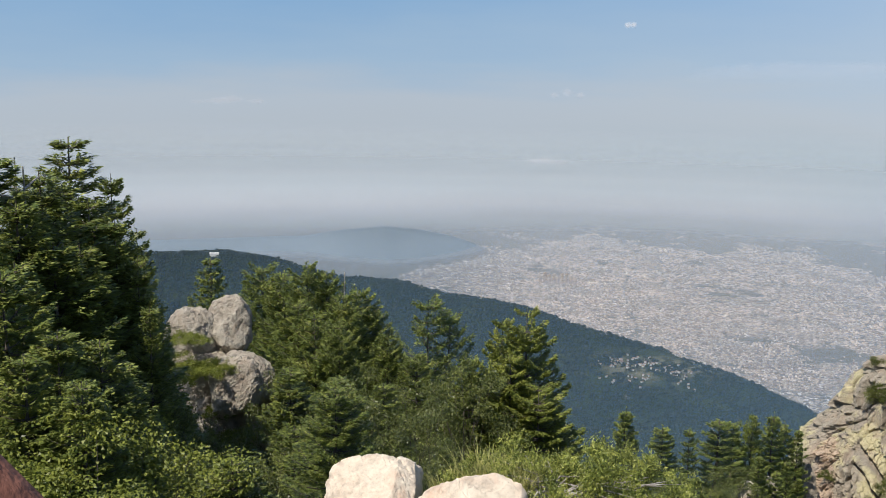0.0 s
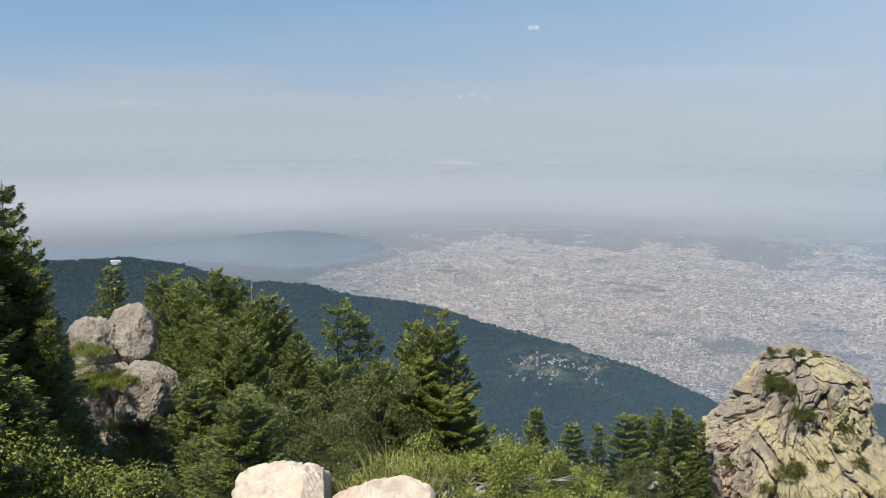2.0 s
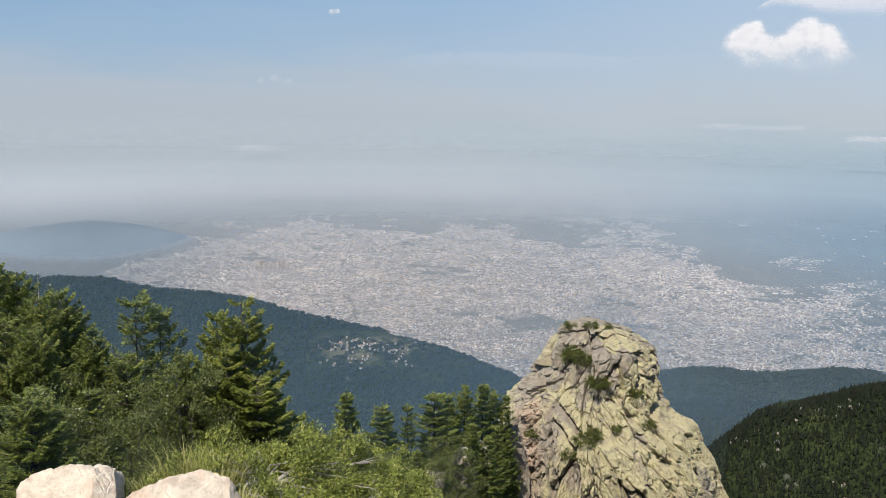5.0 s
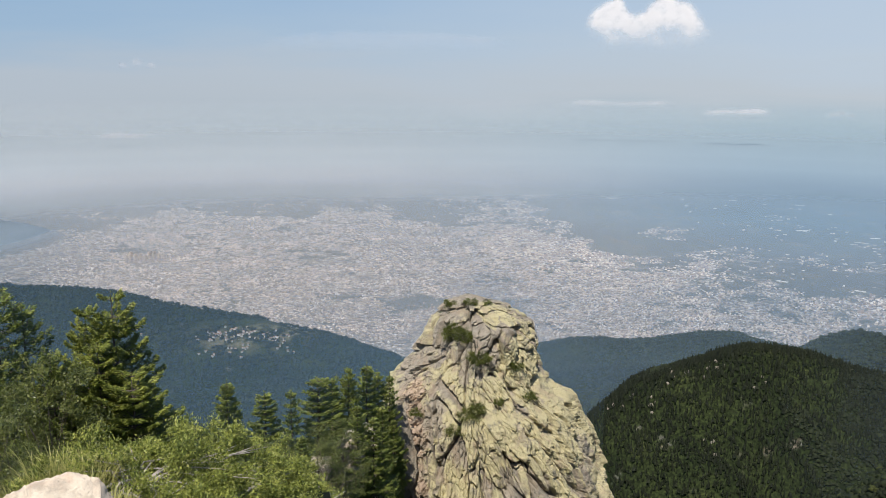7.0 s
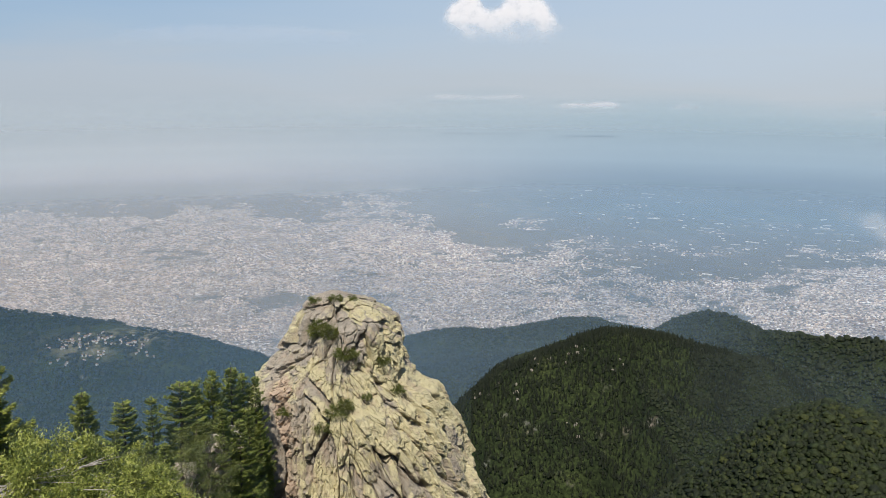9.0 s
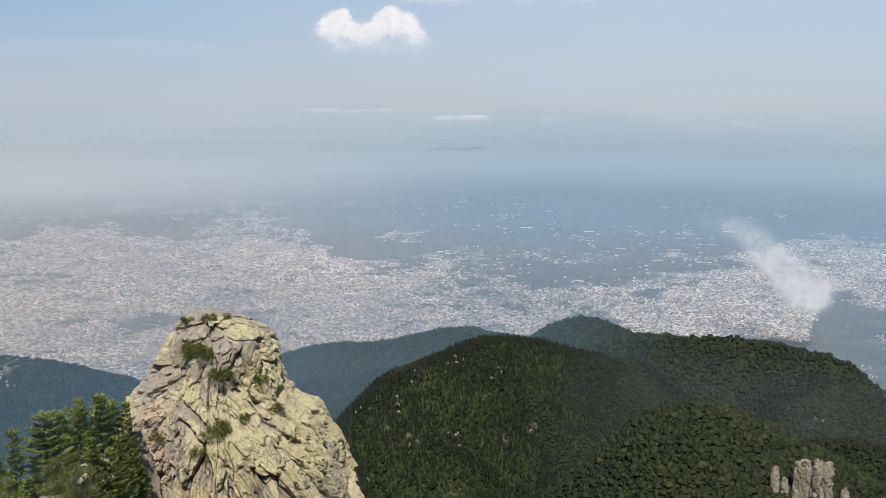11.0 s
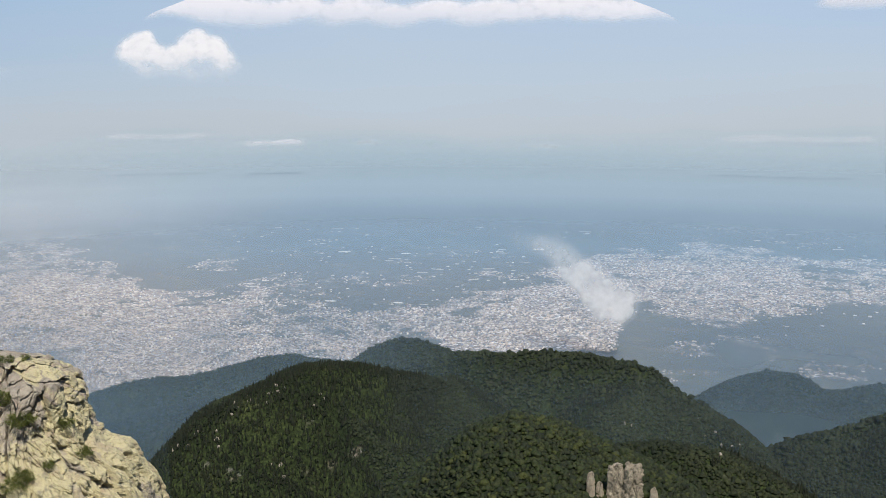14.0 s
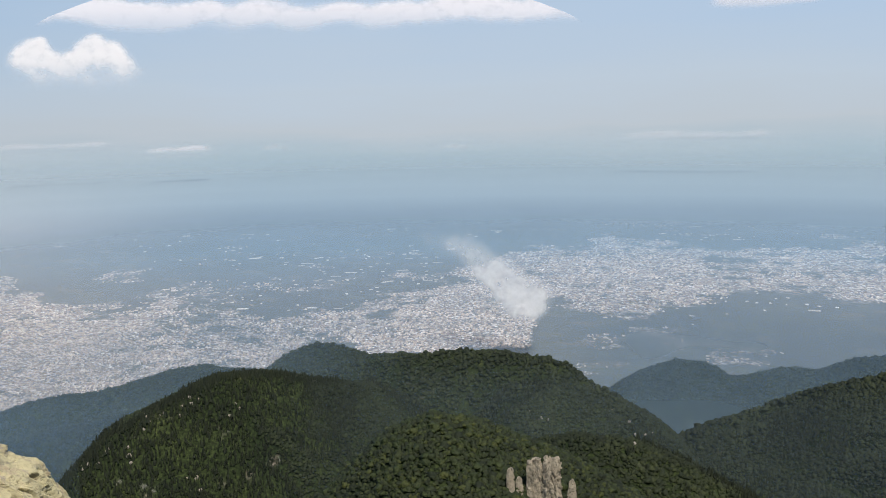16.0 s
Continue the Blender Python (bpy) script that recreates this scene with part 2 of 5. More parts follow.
M_BOULDER = rock_mat("boulder_rock", (0.48, 0.41, 0.33), (0.68, 0.62, 0.52), (0.22, 0.18, 0.145), 2.2, 0.52, (0.36, 0.25, 0.17), 0.25)
M_OUTCROP = rock_mat("outcrop_rock", (0.30, 0.255, 0.19), (0.40, 0.35, 0.26), (0.06, 0.052, 0.044), 0.35, 0.5, (0.2, 0.15, 0.1), 1.2, 0.3)
M_STONE = rock_mat("hill_rock", (0.24, 0.21, 0.175), (0.3, 0.27, 0.22), (0.14, 0.12, 0.1), 0.4, 0.52, None, 0.6)
M_LEDGE = rock_mat("ledge_rock", (0.66, 0.53, 0.41), (0.76, 0.67, 0.54), (0.52, 0.4, 0.3), 9.0, 0.5, (0.56, 0.3, 0.18), 0.014)

# ---- the ground: mountain side, ridges and plain, one sheet out to the horizon ----
PLAIN = -420.0


def ridge(az, r, heads, lifts, dist, front, back, carve=None):
    """Height of a ridge whose crest shows under the given angles (degrees) along the headings."""
    el = np.interp(az, heads, lifts) - 1.3 * np.maximum(heads[0] - az, 0) - 1.3 * np.maximum(az - heads[-1], 0)
    el = np.maximum(el, -60)
    far = np.interp(az, [heads[0], heads[-1]], dist)
    crest = far * np.tan(np.radians(el))
    d = r - far
    fall = np.where(d < 0, -d * front, d * back)
    top = crest - (np.sqrt(fall * fall + 64.0) - 8.0)
    # ravines cut the flanks, not the crest
    return top if carve is None else top - carve * smoothstep(15, 160, np.abs(d))


def ridges(az, r):
    out = []
    px, py = r * np.sin(np.radians(az)), r * np.cos(np.radians(az))
    carve = 130 * np.clip(0.45 - np.abs(fbm(px / 170, py / 170, None, 3, 15)), 0, 1) + 36 * np.clip(0.4 - np.abs(fbm(px / 60, py / 60, None, 2, 17)), 0, 1)
    # long wooded ridge with the village
    out.append(ridge(az, r, [-60, -15.6, -13.3, -10.3, -8.3, -6.9, -2, 3.7, 9.1, 14.4, 16.2, 18, 19.8, 21.7, 22.4, 26, 32],
              [-9.3, -9.6, -9.6, -10.15, -10.8, -11.2, -11.8, -12.9, -14.05, -15.2, -15.85, -16.45, -17.0, -17.65, -18.0, -19.7, -24], (2300, 720), 0.16, 0.5))
    # low hills in the plain
    out.append(ridge(az, r, [-60, -14, -8.5, -6.4, -3.6, -1.4, 0.6, 2.5, 6], [-9.1, -9.0, -8.9, -8.55, -8.3, -8.5, -8.9, -9.5, -11.5], (2480, 2440), 0.24, 0.2))
    # foothills behind the crag
    out.append(ridge(az, r, [26, 31.8, 34, 37.5, 41, 42.6, 43.8, 45.5, 47, 51], [-18.2, -17.0, -16.65, -16.5, -15.9, -15.6, -15.45, -15.85, -16.1, -17.5], (1270, 1200), 0.3, 0.5, carve))
    out.append(ridge(az, r, [27, 32.2, 36.8, 40.2, 44, 48], [-19, -18.7, -18.5, -17.8, -17.4, -18], (960, 920), 0.35, 0.4, carve))
    # dark hill in front
    out.append(ridge(az, r, [31, 34.7, 37.6, 41.1, 44.5, 47, 50, 54, 58], [-26, -21.9, -19.3, -17.65, -16.65, -16.65, -17.1, -17.3, -19.3], (700, 800), 0.55, 0.35, carve))
    # round summit
    out.append(ridge(az, r, [44, 47, 48.6, 50.6, 52.2, 53.8, 57], [-17.8, -16.2, -15.3, -14.6, -14.9, -15.6, -17.2], (1160, 1120), 0.4, 0.6, carve))
    # long shoulder
    out.append(ridge(az, r, [48, 54.4, 57.9, 62.2, 64.7, 66.5, 68.2, 69.5, 71.7, 73.5, 75, 80, 86], [-17, -15.6, -15.45, -15.15, -15.5, -16.3, -17.6, -18.4, -19.15, -20.4, -22.3, -27, -31], (990, 690), 0.42, 0.6, carve))
    # lower flank of the shoulder
    out.append(ridge(az, r, [60, 64, 67, 71.1, 73.5, 75.6, 77.9, 84], [-21.5, -20.8, -20.6, -21.1, -21.95, -22.6, -23.4, -27], (560, 560), 0.5, 0.6, carve))
    # sunny spur with the outcrop
    out.append(ridge(az, r, [43, 47, 50.5, 54.9, 57.8, 61.1, 63.6, 66, 68.6, 71.1, 77], [-31, -27, -24.2, -20.4, -19.3, -19.9, -20.9, -21.8, -23.0, -24.2, -29], (470, 490), 0.42, 0.5, carve))
    # ridges beyond the side valley
    out.append(ridge(az, r, [64, 69.3, 71, 73.4, 75, 76.7, 78.3, 80.3, 81.4, 83.8, 90, 100], [-19.7, -17.75, -16.7, -15.8, -15.85, -16.55, -16.2, -15.65, -15.75, -14.85, -13.8, -13], (1280, 1180), 0.35, 0.5, carve))
    out.append(ridge(az, r, [70, 73.5, 75.1, 77.8, 80, 82.1, 85, 90, 100], [-22.5, -20.35, -19.75, -18.75, -17.75, -16.9, -15.95, -14.3, -13], (850, 800), 0.42, 0.55, carve))
    return np.array(out)


def own_slope(az, r):
    """The mountain side on which the camera stands."""
    a = (az + 180) % 360 - 180
    lip = 3.2 + 2.4 * smoothstep(-10, -6, a) * (1 - smoothstep(18, 24, a)) + 1.6 * smoothstep(6, 10, a) * (1 - smoothstep(16, 20, a))
    steep = 0.58 - 0.13 * smoothstep(6, 14, a) * (1 - smoothstep(26, 34, a)) + 0.12 * smoothstep(34, 44, a)
    d = np.maximum(r - lip, 0)
    down = -1.8 - 0.26 * np.clip(r - 2.2, 0, 5.5) - 0.85 * np.minimum(d, 6) - steep * np.maximum(d - 6, 0)
    up = -1.7 + 0.25 * np.maximum(r - 3, 0)
    behind = smoothstep(95, 130, np.abs(a))
    return down * (1 - behind) + np.minimum(up, 160) * behind


def height(x, y):
    r = np.maximum(np.hypot(x, y), 0.01)
    az = np.degrees(np.arctan2(x, y))
    hs = ridges(az, r)
    rough = fbm(x / 95, y / 95, None, 4, 11) * 9 * smoothstep(250, 700, r) * (1 - smoothstep(1250, 1500, r))
    own = own_slope(az, r) + fbm(x / 14, y / 14, None, 4, 5) * 0.7 * smoothstep(7, 25, r)
    behind = smoothstep(95, 130, np.abs(az))
    floor = PLAIN + np.where(r < 1200, rough * 0.6, 0)
    top = np.maximum(hs.max(0) + rough * 0.55, floor)
    k = 5.0 * smoothstep(200, 600, r) + 0.02
    blend = np.maximum(top, own) + k * np.log1p(np.exp(-np.abs(top - own) / k))
    return np.where(behind > 0.5, np.maximum(own, PLAIN), blend)


CITY_TOP = ([-4, -3.5, -0.5, 1.4, 5, 13.5, 23, 24, 33, 34.5, 36, 40.5, 47, 53, 56, 60, 64, 69.5, 75, 79, 92],
            [-11.6, -11.2, -10.3, -9.4, -9.1, -9.1, -9.1, -9.6, -9.3, -10.8, -11.4, -11.7, -12.6, -12.4, -11.5, -10.7, -9.6, -8.6, -9.6, -8.5, -9])
CITY_FOOT = ([-4, -3.5, 3, 12, 30, 38, 47, 55, 60, 63, 64.5, 66, 70, 73, 77, 92],
             [-11.6, -12, -14, -17, -19, -18, -17, -17, -15.6, -14.6, -12.7, -12.4, -13.5, -13.1, -11.4, -11.4])


def town(az, r):
    """How built-up the plain is, by heading and distance."""
    x, y = r * np.sin(np.radians(az)), r * np.cos(np.radians(az))
    el = np.degrees(np.arctan2(PLAIN, np.maximum(r, 1)))
    el = el + 0.7 * fbm(x / 110, y / 140, None, 4, 51)
    az = az + 1.2 * fbm(x / 110, y / 140, None, 3, 41)
    t, f = np.interp(az, *CITY_TOP), np.interp(az, *CITY_FOOT)
    out = smoothstep(-0.6, 0.5, t - el) * smoothstep(-0.45, 0.45, el - f)
    out = out * (1 - 0.45 * smoothstep(40, 41.5, az) * (1 - smoothstep(47, 49, az)) * smoothstep(-14.3, -13.5, el))
    # the wooded river bank beside the city
    out = out * (1 - 0.75 * (1 - smoothstep(0.3, 1.2, ((az - 23.4) / 3.6) ** 2 + ((el + 14.6) / 0.6) ** 2)))
    # outlying settlements
    for a, e, sa, se_, w in ((26.5, -7.5, 5.5, 0.75, 0.6), (28.8, -8.7, 3, 0.25, 0.6), (46, -10.9, 7, 0.9, 0.3), (50, -9.0, 8, 0.3, 0.3), (38.9, -9.7, 1.6, 0.3, 0.5), (16, -7.9, 9, 0.35, 0.3), (72, -7.4, 6, 0.3, 0.3), (70, -14.8, 4, 0.5, 0.3), (76, -15.3, 4, 0.5, 0.3), (67.5, -16.2, 2, 0.35, 0.25)):
        q = ((az - a) / sa) ** 2 + ((el - e) / se_) ** 2
        out = np.maximum(out, w * (1 - smoothstep(0.5, 1.3, q)))
    # parks, yards and bare lots, and a few broad roads
    gap = 0.8 * fbm(x / 130, y / 130, None, 3, 21) + fbm(x / 42, y / 42, None, 3, 31)
    for ang, off, half in ((0.5, 300, 3.5), (1.15, -420, 3.0), (0.2, 900, 3.0), (2.3, 1900, 3.5), (2.0, 1500, 3.0), (0.85, 700, 2.5), (1.9, 2250, 3.0)):
        d = np.abs(x * math.cos(ang) - y * math.sin(ang) + off - 900 * (ang < 1) + 40 * vnoise(x / 400, y / 400, None, 47))
        out = out * (0.25 + 0.75 * smoothstep(half * 0.6, half * 1.6, d))
    return np.clip(out * (0.95 + 0.5 * gap - 0.6 * smoothstep(0.45, 0.9, fbm(x / 75, y / 75, None, 3, 23))), 0, 1)


def ground():
    azs = np.concatenate([np.arange(-32, 92, 0.36), np.arange(94, 326, 4.0)])
    rs = np.concatenate([[0.0], np.geomspace(0.6, 250, 110), np.geomspace(255, 1500, 150), np.geomspace(1512, 4850, 70)])
    r, a = np.meshgrid(rs, azs, indexing="ij")
    x, y = r * np.sin(np.radians(a)), r * np.cos(np.radians(a))
    z = height(x, y)
    me = mesh_np("ground", np.stack([x, y, z], -1).reshape(-1, 3), grid_faces(len(rs), len(azs), True), None, True)
    az = (a + 180) % 360 - 180
    el = np.degrees(np.arctan2(z, np.maximum(r, 1)))
    flat = (np.abs(z - PLAIN) < 3) & (r > 1250)
    at = me.attributes.new("plain", "FLOAT", "POINT")
    at.data.foreach_set("value", flat.astype(np.float32).ravel())
    at = me.attributes.new("built", "FLOAT", "POINT")
    at.data.foreach_set("value", np.where(flat, town(az, r), 0).astype(np.float32).ravel())
    # terraces and pastures round the village
    clear = np.exp(-((az - 13.2) / 3.2) ** 2 - ((el + 16.3) / 0.75) ** 2) + 0.8 * np.exp(-((az - 15.5) / 1.6) ** 2 - ((el + 15.95) / 0.3) ** 2)
    at = me.attributes.new("clear", "FLOAT", "POINT")
    at.data.foreach_set("value", np.where(r > 560, np.clip(clear, 0, 1), 0).astype(np.float32).ravel())
    m, nt, out = node_mat("ground")
    v = coords(nt)
    n1 = noise_tex(nt, v, 0.02, 6)
    n2 = noise_tex(nt, v, 0.6, 6)
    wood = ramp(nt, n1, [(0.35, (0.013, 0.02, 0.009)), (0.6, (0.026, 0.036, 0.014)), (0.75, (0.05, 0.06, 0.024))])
    # painted light and dark clumps, with canopy gaps shaded in the colour
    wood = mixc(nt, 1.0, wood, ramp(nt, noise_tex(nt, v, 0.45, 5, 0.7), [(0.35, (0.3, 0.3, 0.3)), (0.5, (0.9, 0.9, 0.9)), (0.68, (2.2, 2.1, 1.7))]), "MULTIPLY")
    vor = add(nt, "ShaderNodeTexVoronoi", Scale=0.03)
    vor.distance = "CHEBYCHEV"
    warp = coords(nt, (1, 0.6, 1))
    nt.links.new(warp, vor.inputs["Vector"])
    sep = nt.nodes.new("ShaderNodeSeparateColor")
    nt.links.new(vor.outputs["Color"], sep.inputs[0])
    field = ramp(nt, sep.outputs[0], [(0.0, (0.03, 0.042, 0.03)), (0.6, (0.045, 0.06, 0.04)), (0.82, (0.06, 0.075, 0.035)), (0.95, (0.11, 0.1, 0.065))])
    field = mixc(nt, mathn(nt, "MULTIPLY", noise_tex(nt, v, 0.004, 4), 0.8), field, (0.03, 0.042, 0.035))
    a1 = nt.nodes.new("ShaderNodeAttribute")
    a1.attribute_name = "plain"
    a2 = nt.nodes.new("ShaderNodeAttribute")
    a2.attribute_name = "built"
    a3 = nt.nodes.new("ShaderNodeAttribute")
    a3.attribute_name = "clear"
    patches = mathn(nt, "MULTIPLY", a3.outputs["Fac"], mapr(nt, noise_tex(nt, v, 0.05, 4, 0.6), 0.42, 0.6, 0.0, 1.0))
    wood = mixc(nt, patches, wood, ramp(nt, n2, [(0.35, (0.13, 0.14, 0.07)), (0.65, (0.32, 0.26, 0.18))]))
    col = mixc(nt, a1.outputs["Fac"], wood, field)
    # roofs, yards and streets, too small to tell apart
    roofs = add(nt, "ShaderNodeTexVoronoi", Scale=0.2)
    roofs.distance = "CHEBYCHEV"
    nt.links.new(v, roofs.inputs["Vector"])
    rs_ = nt.nodes.new("ShaderNodeSeparateColor")
    nt.links.new(roofs.outputs["Color"], rs_.inputs[0])
    street = ramp(nt, rs_.outputs[0], [(0.0, (0.05, 0.06, 0.05)), (0.25, (0.13, 0.13, 0.12)), (0.5, (0.26, 0.23, 0.2)), (0.7, (0.4, 0.32, 0.26)), (0.88, (0.6, 0.55, 0.5)), (0.97, (0.9, 0.88, 0.85))])
    col = mixc(nt, mapr(nt, mathn(nt, "ADD", a2.outputs["Fac"], mathn(nt, "MULTIPLY", mathn(nt, "SUBTRACT", noise_tex(nt, v, 0.035, 5, 0.7), 0.5), 1.6)), 0.15, 0.75, 0.0, 1.0), col, street)
    p = add(nt, "ShaderNodeBsdfPrincipled", Roughness=0.95)
    p.inputs["Specular IOR Level"].default_value = 0.1
    b = add(nt, "ShaderNodeBump", Strength=0.6, Distance=0.2)
    nt.links.new(n2, b.inputs["Height"])
    nt.links.new(b.outputs[0], p.inputs["Normal"])
    nt.links.new(col, p.inputs["Base Color"])
    nt.links.new(p.outputs[0], out.inputs[0])
    me.materials.append(m)
    return tagged(new("ground", me), "wooded mountain slopes falling to a broad hazy plain", "ground", kind="structure")


ground()


# ---- haze: see-through sheets painted with the tint of hazy distance ----
def haze_mat(name, colour, build, forward=0.5, glow=0.0):
    """Painted haze sheet: build(nt) gives the density, the rest is clear."""
    m, nt, out = node_mat(name)
    d = add(nt, "ShaderNodeBsdfDiffuse")
    t = add(nt, "ShaderNodeBsdfTranslucent")
    col, dens = build(nt, colour)
    for s in (d, t):
        if isinstance(col, bpy.types.NodeSocket):
            nt.links.new(col, s.inputs[0])
        else:
            s.inputs[0].default_value = (*col, 1)
    mx = add(nt, "ShaderNodeMixShader", Fac=forward)
    nt.links.new(d.outputs[0], mx.inputs[1])
    nt.links.new(t.outputs[0], mx.inputs[2])
    clear = add(nt, "ShaderNodeBsdfTransparent")
    mix = add(nt, "ShaderNodeMixShader")
    nt.links.new(dens, mix.inputs[0])
    nt.links.new(clear.outputs[0], mix.inputs[1])
    air = mx
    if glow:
        # painted sky colours given out as glow by a shell far behind everything
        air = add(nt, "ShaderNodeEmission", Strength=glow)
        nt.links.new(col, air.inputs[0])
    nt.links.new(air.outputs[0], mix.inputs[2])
    nt.links.new(mix.outputs[0], out.inputs[0])
    return m


def split(nt, vec):
    s = nt.nodes.new("ShaderNodeSeparateXYZ")
    nt.links.new(vec, s.inputs[0])
    return s.outputs


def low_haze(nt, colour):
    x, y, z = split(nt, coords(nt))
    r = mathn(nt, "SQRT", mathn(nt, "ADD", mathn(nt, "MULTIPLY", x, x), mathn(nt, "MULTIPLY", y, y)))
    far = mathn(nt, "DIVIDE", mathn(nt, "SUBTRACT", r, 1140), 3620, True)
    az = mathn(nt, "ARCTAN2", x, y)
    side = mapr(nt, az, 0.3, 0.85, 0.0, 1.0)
    # distance haze put into the sheet's density and colour, stronger farther out
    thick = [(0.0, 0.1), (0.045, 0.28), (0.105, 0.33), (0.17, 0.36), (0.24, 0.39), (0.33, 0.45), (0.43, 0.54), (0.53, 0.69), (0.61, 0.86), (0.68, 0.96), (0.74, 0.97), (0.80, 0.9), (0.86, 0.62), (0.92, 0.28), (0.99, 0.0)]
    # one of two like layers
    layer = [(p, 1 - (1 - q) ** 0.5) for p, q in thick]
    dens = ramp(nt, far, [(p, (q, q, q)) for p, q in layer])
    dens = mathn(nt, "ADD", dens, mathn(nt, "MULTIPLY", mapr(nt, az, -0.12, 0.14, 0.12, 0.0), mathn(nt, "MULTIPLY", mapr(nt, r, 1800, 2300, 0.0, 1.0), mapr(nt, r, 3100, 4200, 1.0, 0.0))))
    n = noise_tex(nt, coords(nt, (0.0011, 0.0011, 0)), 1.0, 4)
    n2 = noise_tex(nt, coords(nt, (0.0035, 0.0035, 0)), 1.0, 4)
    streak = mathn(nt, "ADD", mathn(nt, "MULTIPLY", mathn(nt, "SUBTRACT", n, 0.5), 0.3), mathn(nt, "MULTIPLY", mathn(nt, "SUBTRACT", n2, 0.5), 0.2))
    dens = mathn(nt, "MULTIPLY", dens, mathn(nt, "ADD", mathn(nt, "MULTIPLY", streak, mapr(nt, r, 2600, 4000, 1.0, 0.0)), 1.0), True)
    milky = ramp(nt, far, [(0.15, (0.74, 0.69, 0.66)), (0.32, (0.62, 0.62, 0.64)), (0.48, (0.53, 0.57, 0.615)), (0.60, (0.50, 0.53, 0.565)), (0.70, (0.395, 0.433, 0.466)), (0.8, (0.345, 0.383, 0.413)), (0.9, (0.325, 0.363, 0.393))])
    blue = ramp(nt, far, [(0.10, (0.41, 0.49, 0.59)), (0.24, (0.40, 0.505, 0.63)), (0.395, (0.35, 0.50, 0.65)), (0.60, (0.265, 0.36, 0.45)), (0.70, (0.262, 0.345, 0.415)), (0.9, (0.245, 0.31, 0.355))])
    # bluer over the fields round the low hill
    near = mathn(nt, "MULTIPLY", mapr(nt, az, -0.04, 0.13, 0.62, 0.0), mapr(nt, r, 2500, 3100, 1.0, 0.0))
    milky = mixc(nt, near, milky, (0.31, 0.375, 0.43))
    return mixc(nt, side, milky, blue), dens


def painted_sky(nt, colour):
    """Painted far sky and haze for the glowing shell: blue above, milky below, bluer over the plain ahead."""
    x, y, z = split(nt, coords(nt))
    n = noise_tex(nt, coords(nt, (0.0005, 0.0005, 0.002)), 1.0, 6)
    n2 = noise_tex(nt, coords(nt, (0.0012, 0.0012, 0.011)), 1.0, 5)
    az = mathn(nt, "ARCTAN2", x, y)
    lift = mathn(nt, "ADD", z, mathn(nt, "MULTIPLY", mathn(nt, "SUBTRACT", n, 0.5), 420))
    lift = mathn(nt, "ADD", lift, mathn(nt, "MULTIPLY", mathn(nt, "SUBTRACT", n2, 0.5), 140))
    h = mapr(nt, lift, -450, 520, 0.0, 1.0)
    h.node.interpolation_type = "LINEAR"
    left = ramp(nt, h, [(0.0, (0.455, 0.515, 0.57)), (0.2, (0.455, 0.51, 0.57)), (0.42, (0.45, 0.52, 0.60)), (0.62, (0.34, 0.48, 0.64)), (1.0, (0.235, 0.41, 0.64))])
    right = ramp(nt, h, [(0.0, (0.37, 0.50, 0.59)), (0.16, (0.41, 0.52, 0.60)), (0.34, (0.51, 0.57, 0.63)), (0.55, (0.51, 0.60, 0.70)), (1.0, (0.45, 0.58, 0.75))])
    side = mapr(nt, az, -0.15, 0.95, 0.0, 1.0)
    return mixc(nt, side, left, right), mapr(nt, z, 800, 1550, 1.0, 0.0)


# upright shells whose painted blue tint hazes the slopes behind them
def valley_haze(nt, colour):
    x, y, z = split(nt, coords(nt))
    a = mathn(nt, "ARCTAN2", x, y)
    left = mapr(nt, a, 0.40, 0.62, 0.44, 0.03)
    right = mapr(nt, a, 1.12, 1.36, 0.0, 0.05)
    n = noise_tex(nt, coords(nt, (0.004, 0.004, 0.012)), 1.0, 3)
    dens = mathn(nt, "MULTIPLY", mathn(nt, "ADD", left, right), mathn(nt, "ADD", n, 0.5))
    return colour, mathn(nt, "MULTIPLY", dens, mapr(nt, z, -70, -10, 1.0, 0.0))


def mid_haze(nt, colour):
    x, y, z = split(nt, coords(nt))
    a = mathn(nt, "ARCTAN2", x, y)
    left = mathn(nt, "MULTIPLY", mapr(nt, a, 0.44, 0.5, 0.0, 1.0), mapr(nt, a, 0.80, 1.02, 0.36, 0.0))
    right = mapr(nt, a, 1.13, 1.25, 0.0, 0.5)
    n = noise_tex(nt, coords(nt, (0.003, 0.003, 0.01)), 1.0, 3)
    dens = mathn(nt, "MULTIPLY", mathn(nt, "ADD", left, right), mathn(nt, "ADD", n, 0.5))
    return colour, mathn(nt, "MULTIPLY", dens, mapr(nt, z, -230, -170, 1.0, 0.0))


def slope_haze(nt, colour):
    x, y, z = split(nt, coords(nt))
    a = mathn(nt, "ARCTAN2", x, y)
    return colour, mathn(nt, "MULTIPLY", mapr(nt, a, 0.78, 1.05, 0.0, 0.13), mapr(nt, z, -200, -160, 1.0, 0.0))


def haze_sheet(name, label, rings, material, a0=0, a1=360):
    """A see-through sheet that stands for haze: rings of (distance, height) over a range of headings."""
    azs = np.radians(np.arange(a0, a1, 2.0))
    v = np.concatenate([np.stack([r * np.sin(azs), r * np.cos(azs), np.full_like(azs, z)], -1) for r, z in rings])
    me = mesh_np(name, v, grid_faces(len(rings), len(azs), a1 - a0 == 360), material, True)
    return tagged(new(name, me), label, "haze", kind="structure")


